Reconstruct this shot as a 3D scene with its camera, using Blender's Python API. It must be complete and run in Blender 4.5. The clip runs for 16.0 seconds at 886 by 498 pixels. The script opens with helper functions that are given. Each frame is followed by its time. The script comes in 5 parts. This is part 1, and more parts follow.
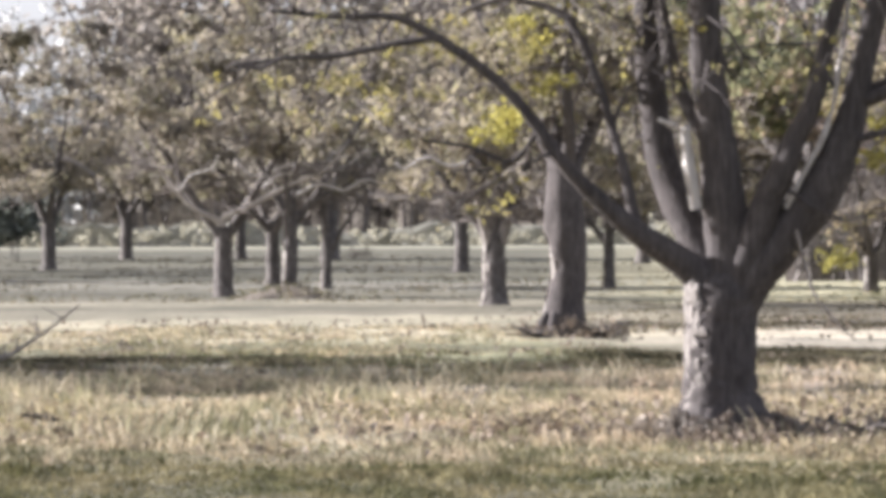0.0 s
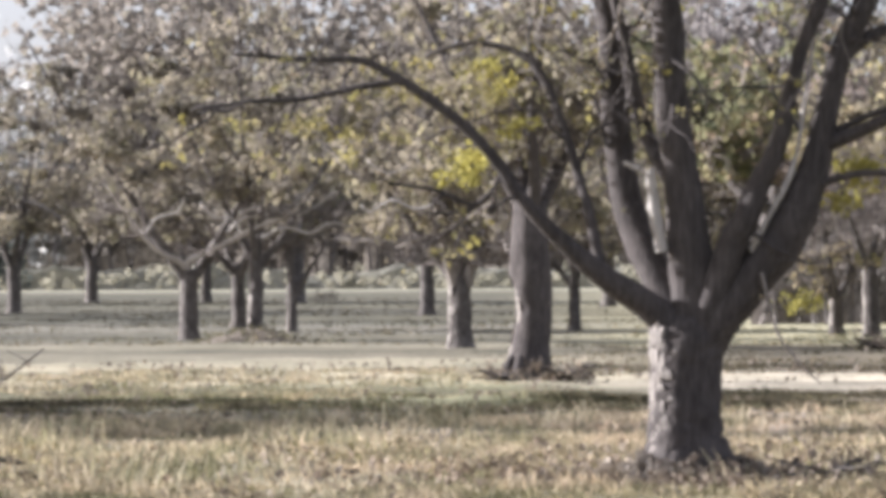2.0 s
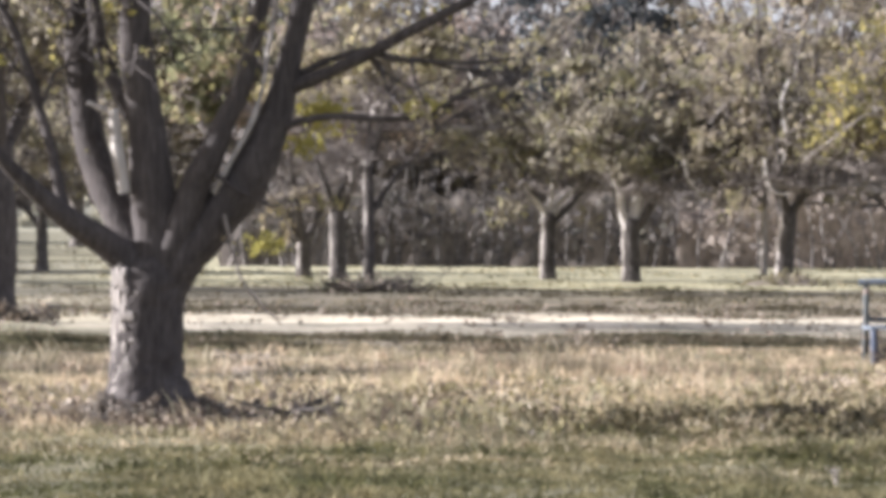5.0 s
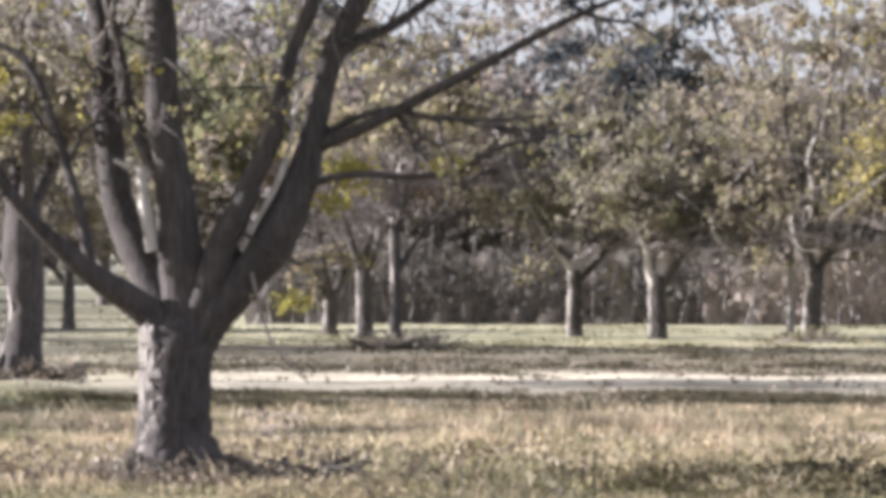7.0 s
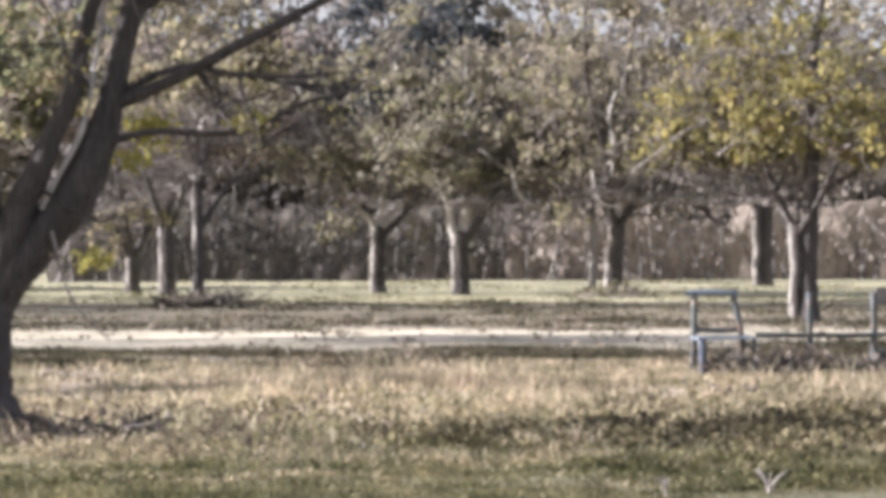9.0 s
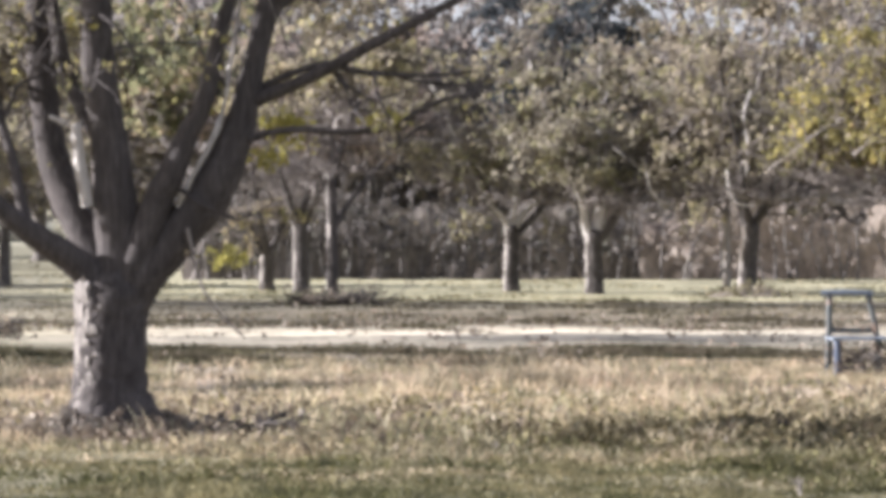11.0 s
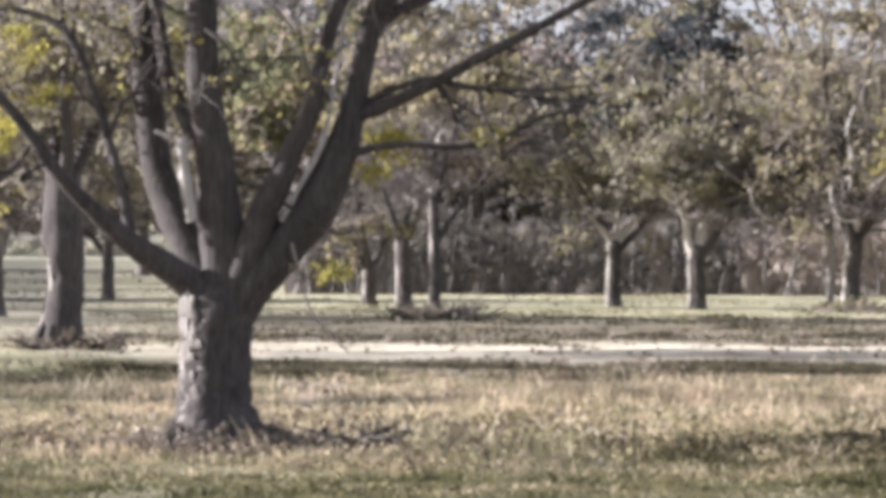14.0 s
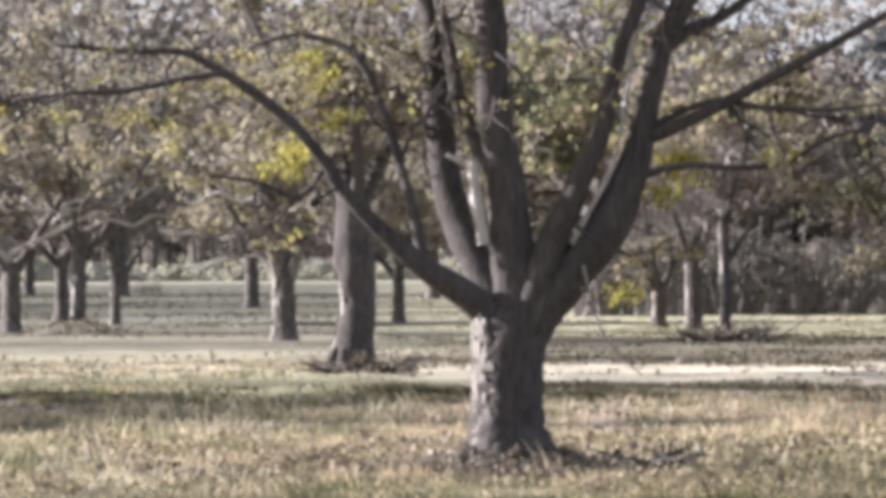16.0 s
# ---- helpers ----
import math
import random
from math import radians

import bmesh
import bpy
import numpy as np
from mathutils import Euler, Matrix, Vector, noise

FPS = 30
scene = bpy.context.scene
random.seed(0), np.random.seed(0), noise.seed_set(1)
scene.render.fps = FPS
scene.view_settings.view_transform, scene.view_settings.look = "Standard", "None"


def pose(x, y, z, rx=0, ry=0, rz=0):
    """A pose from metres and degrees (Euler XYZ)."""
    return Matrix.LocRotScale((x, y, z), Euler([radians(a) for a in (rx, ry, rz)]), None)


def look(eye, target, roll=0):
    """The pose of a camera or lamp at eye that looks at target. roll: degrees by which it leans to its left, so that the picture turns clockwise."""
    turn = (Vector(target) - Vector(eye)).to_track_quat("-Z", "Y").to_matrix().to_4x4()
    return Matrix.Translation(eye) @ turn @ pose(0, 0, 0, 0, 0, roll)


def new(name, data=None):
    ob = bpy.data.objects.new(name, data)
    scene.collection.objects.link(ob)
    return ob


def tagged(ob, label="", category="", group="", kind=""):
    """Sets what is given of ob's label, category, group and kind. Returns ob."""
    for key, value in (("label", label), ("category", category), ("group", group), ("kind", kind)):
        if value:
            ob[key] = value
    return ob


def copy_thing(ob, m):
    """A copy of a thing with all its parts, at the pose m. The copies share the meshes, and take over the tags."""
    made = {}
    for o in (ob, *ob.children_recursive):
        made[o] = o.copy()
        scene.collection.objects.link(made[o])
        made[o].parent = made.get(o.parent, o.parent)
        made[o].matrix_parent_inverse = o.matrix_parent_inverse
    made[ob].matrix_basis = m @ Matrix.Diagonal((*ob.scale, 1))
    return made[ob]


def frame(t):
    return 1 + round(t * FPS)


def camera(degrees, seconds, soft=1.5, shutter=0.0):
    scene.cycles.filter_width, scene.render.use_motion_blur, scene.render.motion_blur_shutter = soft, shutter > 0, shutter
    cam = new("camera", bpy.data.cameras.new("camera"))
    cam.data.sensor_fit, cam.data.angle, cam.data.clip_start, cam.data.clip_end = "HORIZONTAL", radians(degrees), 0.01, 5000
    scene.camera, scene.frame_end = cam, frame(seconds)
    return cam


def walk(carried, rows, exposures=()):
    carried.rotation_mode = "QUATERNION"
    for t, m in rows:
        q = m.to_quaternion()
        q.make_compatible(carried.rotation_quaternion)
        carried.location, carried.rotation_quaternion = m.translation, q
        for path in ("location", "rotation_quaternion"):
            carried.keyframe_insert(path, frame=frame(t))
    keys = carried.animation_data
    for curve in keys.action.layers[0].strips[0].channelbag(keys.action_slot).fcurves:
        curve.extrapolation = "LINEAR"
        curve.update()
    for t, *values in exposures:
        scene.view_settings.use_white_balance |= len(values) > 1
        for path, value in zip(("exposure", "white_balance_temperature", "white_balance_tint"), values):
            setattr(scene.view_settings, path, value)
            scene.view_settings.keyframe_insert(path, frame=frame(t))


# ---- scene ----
cam = camera(15.0, 16.0, soft=5.3)
PATH = [
    (0, (-0.0302, 0, 1.6), (-2.3525, 27.9032, 1.4743), -0.276),
    (0.5, (-0.0288, 0, 1.6), (-2.8125, 27.8613, 1.5703), -0.072),
    (1, (-0.0246, 0, 1.6), (-2.7253, 27.8692, 1.4817), -0.216),
    (1.5, (-0.0220, 0, 1.6), (-2.5532, 27.8845, 1.8209), -0.143),
    (2, (-0.0264, 0, 1.6), (-2.0631, 27.9249, 1.8309), -0.289),
    (2.5, (-0.0178, 0, 1.6), (-1.4186, 27.9638, 1.8545), -0.310),
    (3, (-0.0065, 0, 1.6), (-0.5985, 27.9935, 1.7149), -0.329),
    (3.5, (0.0066, 0, 1.6), (0.4640, 27.9962, 1.6328), -0.072),
    (4, (0.0095, 0, 1.6), (1.5206, 27.9589, 1.4741), -0.055),
    (4.5, (0.0187, 0, 1.6), (2.3766, 27.8994, 1.3428), 0.200),
    (5, (0.0344, 0, 1.6), (2.3882, 27.8997, 1.3418), 0.250),
    (5.2, (0.0175, 0, 1.6), (2.0793, 27.9239, 1.5499), 0.250),
    (7.3, (0.0281, 0, 1.6), (2.2092, 27.9141, 1.8194), 0.064),
    (7.5, (0.0529, 0, 1.6), (2.4208, 27.8995, 1.7114), -0.039),
    (8, (0.0317, 0, 1.6), (2.9011, 27.8525, 1.5491), -0.242),
    (8.5, (0.0324, 0, 1.6), (3.2617, 27.8126, 1.4309), -0.351),
    (9, (0.0393, 0, 1.6), (3.8010, 27.7458, 1.4570), -0.193),
    (9.5, (0.0417, 0, 1.6), (3.3262, 27.8062, 1.4402), -0.139),
    (10, (0.0426, 0, 1.6), (2.6731, 27.8754, 1.3945), -0.236),
    (10.2, (0.0426, 0, 1.6), (2.6918, 27.8736, 1.3945), -0.236),
    (12.3, (0.0175, 0, 1.6), (2.6240, 27.8784, 1.5477), 0.383),
    (12.5, (0.0175, 0, 1.6), (2.6240, 27.8783, 1.5101), 0.383),
    (13, (0.0230, 0, 1.6), (2.4698, 27.8929, 1.6384), 0.358),
    (13.5, (0.0216, 0, 1.6), (2.3737, 27.9010, 1.5731), 0.311),
    (14, (0.0134, 0, 1.6), (1.8303, 27.9410, 1.5717), 0.140),
    (14.5, (0.0051, 0, 1.6), (1.1309, 27.9773, 1.5624), 0.167),
    (15, (0.0087, 0, 1.6), (0.7577, 27.9899, 1.5319), -0.118),
    (15.5, (0.0111, 0, 1.6), (0.0500, 27.9997, 1.7126), -0.187),
    (16, (-0.0077, 0, 1.6), (-0.5894, 27.9935, 1.7597), -0.320),
]
walk(cam, [(t, look(eye, target, roll)) for t, eye, target, roll in PATH], [(0, 1.7, 6090, 15), (0.5, 1.58, 6090, 15), (1.8, 1.56, 6090, 15), (2.7, 1.51, 6090, 15), (3.6, 1.56, 6090, 15), (5, 1.62, 6090, 15), (8.5, 1.6, 6090, 15), (13, 1.62, 6090, 15), (16, 1.6, 6090, 15)])

# ---------------------------------------------------------------- light
SUN_ELEVATION = 22.0        # degrees above the horizon
SUN_SIDE = 12.0             # degrees that the sun stands beyond due left
sun_dir = Vector((-math.cos(radians(SUN_SIDE)) * math.cos(radians(SUN_ELEVATION)),
                  math.sin(radians(SUN_SIDE)) * math.cos(radians(SUN_ELEVATION)),
                  math.sin(radians(SUN_ELEVATION))))
sun_lamp = bpy.data.lights.new("sun", "SUN")
sun_lamp.energy, sun_lamp.angle, sun_lamp.color = 5.0, radians(0.6), (1.0, 0.965, 0.925)
sun = new("sun", sun_lamp)
sun.matrix_world = look(sun_dir * 60, (0, 0, 0))

world = bpy.data.worlds.new("sky")
world.use_nodes = True
scene.world = world
sky = world.node_tree.nodes.new("ShaderNodeTexSky")
sky.sky_type, sky.sun_disc = "NISHITA", False
sky.sun_elevation = radians(SUN_ELEVATION)
sky.sun_rotation = math.atan2(sun_dir.x, sun_dir.y)
sky.air_density, sky.dust_density, sky.ozone_density = 1.0, 3.5, 1.0
backing = world.node_tree.nodes["Background"]
backing.inputs["Strength"].default_value = 0.05
# thin high haze whitens the blue
haze = world.node_tree.nodes.new("ShaderNodeMix")
haze.data_type = "RGBA"
haze.inputs[0].default_value, haze.inputs[7].default_value = 0.36, (9.9, 9.9, 10.6, 1)
world.node_tree.links.new(sky.outputs[0], haze.inputs[6])
world.node_tree.links.new(haze.outputs[2], backing.inputs["Color"])


# ---------------------------------------------------------------- materials
def material(name, rough=0.85):
    mat = bpy.data.materials.new(name)
    mat.use_nodes = True
    tree = mat.node_tree
    shader = tree.nodes["Principled BSDF"]
    shader.inputs["Roughness"].default_value = rough
    shader.inputs["Specular IOR Level"].default_value = 0.25
    return mat, tree, shader


def node(tree, kind, **inputs):
    n = tree.nodes.new(kind)
    for key, value in inputs.items():
        n.inputs[key.replace("_", " ")].default_value = value
    return n


def ramp(tree, source, stops, smooth=True):
    n = tree.nodes.new("ShaderNodeValToRGB")
    r = n.color_ramp
    r.interpolation = "LINEAR" if smooth else "CONSTANT"
    while len(r.elements) < len(stops):
        r.elements.new(0.5)
    for e, (at, colour) in zip(r.elements, stops):
        e.position, e.color = at, (*colour, 1)
    tree.links.new(source, n.inputs[0])
    return n.outputs[0]


def mix(tree, fac, a, b, blend="MIX"):
    n = tree.nodes.new("ShaderNodeMix")
    n.data_type, n.blend_type = "RGBA", blend
    for socket, value in ((n.inputs[0], fac), (n.inputs[6], a), (n.inputs[7], b)):
        if isinstance(value, (int, float)):
            socket.default_value = value
        elif isinstance(value, tuple):
            socket.default_value = (*value, 1)
        else:
            tree.links.new(value, socket)
    return n.outputs[2]


def noise_at(tree, scale, detail=4.0, stretch=None, where="Object", rough=0.55):
    coords = tree.nodes.new("ShaderNodeTexCoord")
    n = node(tree, "ShaderNodeTexNoise", Scale=scale, Detail=detail, Roughness=rough)
    source = coords.outputs[where]
    if stretch:
        m = tree.nodes.new("ShaderNodeMapping")
        m.inputs["Scale"].default_value = stretch
        tree.links.new(source, m.inputs[0])
        source = m.outputs[0]
    tree.links.new(source, n.inputs["Vector"])
    return n.outputs[0]


def bump(tree, shader, height, strength, distance):
    b = node(tree, "ShaderNodeBump", Strength=strength, Distance=distance)
    tree.links.new(height, b.inputs["Height"])
    tree.links.new(b.outputs[0], shader.inputs["Normal"])


def bark(name, dark, mid, light, lichen=0.0, relief=1.0):
    mat, tree, shader = material(name, 0.95)
    ridges = noise_at(tree, 9.0, 6.0, (3.2, 3.2, 0.55))
    plates = noise_at(tree, 2.2, 3.0)
    colour = ramp(tree, ridges, [(0.28, dark), (0.5, mid), (0.72, light)])
    if lichen:
        spots = ramp(tree, noise_at(tree, 5.5, 5.0), [(0.55, (0, 0, 0)), (0.67, (lichen, lichen, lichen))])
        colour = mix(tree, spots, colour, (0.46, 0.44, 0.41))
    colour = mix(tree, 0.5, colour, ramp(tree, plates, [(0.3, (0.55, 0.52, 0.5)), (0.7, (1.3, 1.25, 1.2))]), "MULTIPLY")
    tree.links.new(colour, shader.inputs["Base Color"])
    bump(tree, shader, ridges, relief, 0.03)
    return mat


def leafy(name, stops, glow=0.45):
    """Leaves: each one takes its colour at random out of the stops; light comes through them."""
    mat, tree, shader = material(name, 0.85)
    island = tree.nodes.new("ShaderNodeNewGeometry").outputs["Random Per Island"]
    # sprays of leaves turn together: half by the spray, half by the leaf
    spray = node(tree, "ShaderNodeMapRange")
    spray.inputs["From Min"].default_value, spray.inputs["From Max"].default_value = 0.32, 0.68
    tree.links.new(noise_at(tree, 1.1, 3.0), spray.inputs["Value"])
    both_ = node(tree, "ShaderNodeMix")
    both_.inputs[0].default_value = 0.72
    tree.links.new(island, both_.inputs[2])
    tree.links.new(spray.outputs[0], both_.inputs[3])
    colour = ramp(tree, both_.outputs[0], stops, False)
    info = tree.nodes.new("ShaderNodeObjectInfo").outputs["Random"]
    colour = mix(tree, 1.0, colour, ramp(tree, info, [(0.0, (0.78, 0.8, 0.85)), (0.5, (1.0, 1.0, 1.0)), (1.0, (1.08, 1.04, 0.98))]), "MULTIPLY")
    drift = ramp(tree, noise_at(tree, 1.4, 3.0), [(0.35, (0.55, 0.56, 0.58)), (0.65, (1.32, 1.3, 1.24))])
    colour = mix(tree, 0.8, colour, drift, "MULTIPLY")
    tree.links.new(colour, shader.inputs["Base Color"])
    through_leaf = tree.nodes.new("ShaderNodeBsdfTranslucent")
    tree.links.new(colour, through_leaf.inputs["Color"])
    both = tree.nodes.new("ShaderNodeMixShader")
    both.inputs[0].default_value = glow
    tree.links.new(shader.outputs[0], both.inputs[1])
    tree.links.new(through_leaf.outputs[0], both.inputs[2])
    tree.links.new(both.outputs[0], tree.nodes["Material Output"].inputs["Surface"])
    return mat


BARK_DARK = bark("dark grey bark", (0.036, 0.032, 0.03), (0.064, 0.057, 0.053), (0.13, 0.118, 0.11), 0.15, 0.5)
BARK_MAIN = bark("charcoal grey bark", (0.045, 0.04, 0.039), (0.071, 0.063, 0.061), (0.11, 0.099, 0.096), 0.04, 0.4)
# the next two paint sunlit bark; the second also serves real peeling plates
BARK_LIT = bark("sunlit bark painted pale", (0.13, 0.12, 0.11), (0.33, 0.305, 0.283), (0.52, 0.483, 0.45))
BARK_PEEL_LIT = bark("peeling bark painted sunlit", (0.07, 0.064, 0.06), (0.235, 0.217, 0.202), (0.40, 0.372, 0.347))
# lighter bark for the left and far trees, with haze painted in
BARK_HAZY = bark("grey bark paled by painted haze", (0.058, 0.052, 0.049), (0.105, 0.095, 0.089), (0.19, 0.174, 0.163), 0.2, 0.6)
BARK_PALE = bark("grey bark", (0.055, 0.05, 0.047), (0.135, 0.123, 0.115), (0.31, 0.288, 0.27), 0.6)
# bleached wood of the dead stub; on other limbs it paints sunlight
BARE_LIT_WOOD = bark("bleached bare wood and sunlit limbs", (0.34, 0.315, 0.295), (0.52, 0.49, 0.46), (0.68, 0.65, 0.61))
TWIG_DARK = bark("dark brown twigs", (0.085, 0.075, 0.07), (0.17, 0.15, 0.137), (0.31, 0.278, 0.252))
TWIG = bark("grey brown twigs", (0.15, 0.134, 0.122), (0.28, 0.254, 0.232), (0.46, 0.42, 0.385))
LEAF_BROWN = leafy("withering olive brown leaves", [
    (0.0, (0.186, 0.163, 0.131)), (0.16, (0.265, 0.233, 0.188)), (0.34, (0.358, 0.318, 0.258)), (0.5, (0.312, 0.275, 0.202)), (0.62, (0.260, 0.235, 0.147)),
    (0.74, (0.392, 0.355, 0.257)), (0.84, (0.363, 0.330, 0.185)), (0.93, (0.510, 0.470, 0.361))])
LEAF_UMBER = leafy("dull olive brown leaves", [
    (0.0, (0.120, 0.104, 0.085)), (0.2, (0.21, 0.185, 0.15)), (0.4, (0.275, 0.245, 0.195)), (0.56, (0.235, 0.22, 0.135)), (0.74, (0.30, 0.27, 0.185)), (0.9, (0.42, 0.38, 0.30))])
LEAF_GOLD = leafy("golden brown autumn leaves", [
    (0.0, (0.184, 0.158, 0.115)), (0.2, (0.276, 0.241, 0.179)), (0.42, (0.377, 0.331, 0.244)), (0.58, (0.304, 0.279, 0.152)), (0.76, (0.414, 0.362, 0.216)), (0.9, (0.488, 0.437, 0.340))])
LEAF_OLIVE = leafy("olive yellow autumn leaves", [
    (0.0, (0.145, 0.128, 0.092)), (0.18, (0.261, 0.227, 0.170)), (0.36, (0.203, 0.190, 0.087)), (0.5, (0.319, 0.284, 0.149)), (0.64, (0.367, 0.331, 0.118)),
    (0.80, (0.483, 0.427, 0.135)), (0.93, (0.483, 0.408, 0.271))])
LEAF_YELLOW = leafy("yellow green autumn leaves", [
    (0.0, (0.104, 0.089, 0.063)), (0.18, (0.208, 0.174, 0.132)), (0.32, (0.140, 0.131, 0.058)), (0.46, (0.239, 0.210, 0.091)), (0.6, (0.343, 0.297, 0.113)),
    (0.74, (0.447, 0.376, 0.139)), (0.86, (0.343, 0.233, 0.134)), (0.93, (0.530, 0.450, 0.384))])
LEAF_LEMON = leafy("bright yellow green leaves", [
    (0.0, (0.277, 0.250, 0.081)), (0.4, (0.454, 0.409, 0.119)), (0.75, (0.630, 0.555, 0.162)), (0.92, (0.529, 0.439, 0.217))])
LEAF_GREEN = leafy("dull green leaves", [
    (0.0, (0.172, 0.182, 0.107)), (0.3, (0.257, 0.254, 0.140)), (0.52, (0.326, 0.293, 0.165)), (0.7, (0.378, 0.293, 0.214)),
    (0.86, (0.550, 0.492, 0.247))])
LEAF_DARK = leafy("dark blue green foliage", [
    (0.0, (0.044, 0.051, 0.057)), (0.4, (0.067, 0.077, 0.085)), (0.75, (0.099, 0.108, 0.120)), (0.92, (0.151, 0.161, 0.184))], 0.35)
# haze is painted into the next two foliage colours
LEAF_TEAL = leafy("bluish green foliage with painted haze", [
    (0.0, (0.13, 0.145, 0.13)), (0.4, (0.19, 0.21, 0.185)), (0.75, (0.26, 0.275, 0.24))], 0.4)
LEAF_MIST = leafy("foliage paled by painted haze", [
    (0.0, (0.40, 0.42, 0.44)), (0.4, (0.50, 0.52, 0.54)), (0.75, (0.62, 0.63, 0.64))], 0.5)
LEAF_ROSE = leafy("reddish brown bare crown", [
    (0.0, (0.330, 0.269, 0.239)), (0.35, (0.410, 0.339, 0.301)), (0.7, (0.489, 0.408, 0.364))], 0.5)
LEAF_BRUSH = leafy("pinkish brown brush", [
    (0.0, (0.24, 0.202, 0.175)), (0.4, (0.30, 0.256, 0.222)), (0.75, (0.35, 0.302, 0.265))], 0.4)
# greyed and lightened to paint haze over the far woods
LEAF_GREY = leafy("grey brown brush", [
    (0.0, (0.213, 0.190, 0.169)), (0.3, (0.262, 0.235, 0.209)), (0.6, (0.295, 0.266, 0.236)), (0.8, (0.271, 0.258, 0.189)),
    (0.93, (0.328, 0.298, 0.264))], 0.5)
LEAF_PINK = leafy("pinkish grey bare twigs", [
    (0.0, (0.258, 0.232, 0.213)), (0.35, (0.304, 0.275, 0.255)), (0.7, (0.350, 0.319, 0.296)), (0.9, (0.304, 0.285, 0.228))], 0.5)
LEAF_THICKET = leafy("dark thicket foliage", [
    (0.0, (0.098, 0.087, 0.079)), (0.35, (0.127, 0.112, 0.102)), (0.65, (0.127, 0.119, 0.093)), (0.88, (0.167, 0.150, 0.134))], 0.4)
LEAF_WEED = leafy("dull low weeds", [
    (0.0, (0.142, 0.136, 0.088)), (0.35, (0.212, 0.195, 0.130)), (0.65, (0.283, 0.248, 0.177)), (0.88, (0.378, 0.319, 0.236))], 0.3)
# paleness here paints haze and sunlight on the far bushes
LEAF_HAZE = leafy("bushes painted pale with haze and sun", [
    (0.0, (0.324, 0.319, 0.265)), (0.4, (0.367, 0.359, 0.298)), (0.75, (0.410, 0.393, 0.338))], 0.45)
LEAF_LAWN = leafy("olive lawn weeds", [
    (0.0, (0.088, 0.085, 0.042)), (0.3, (0.144, 0.133, 0.063)), (0.6, (0.200, 0.175, 0.091)), (0.85, (0.275, 0.226, 0.140))], 0.3)
LEAF_BANK = leafy("dark olive brown weeds", [
    (0.0, (0.105, 0.091, 0.056)), (0.35, (0.193, 0.160, 0.087)), (0.65, (0.298, 0.241, 0.140)), (0.88, (0.474, 0.358, 0.245))], 0.3)
LEAF_MEADOW = leafy("yellowing broad-leaved weeds", [
    (0.0, (0.13, 0.107, 0.082)), (0.2, (0.21, 0.178, 0.13)), (0.42, (0.30, 0.258, 0.18)), (0.6, (0.24, 0.215, 0.12)), (0.78, (0.37, 0.32, 0.225)), (0.92, (0.17, 0.138, 0.108))], 0.3)
LITTER = leafy("fallen leaves", [
    (0.0, (0.12, 0.10, 0.085)), (0.3, (0.22, 0.18, 0.145)), (0.6, (0.33, 0.285, 0.235)), (0.88, (0.36, 0.315, 0.265))], 0.2)


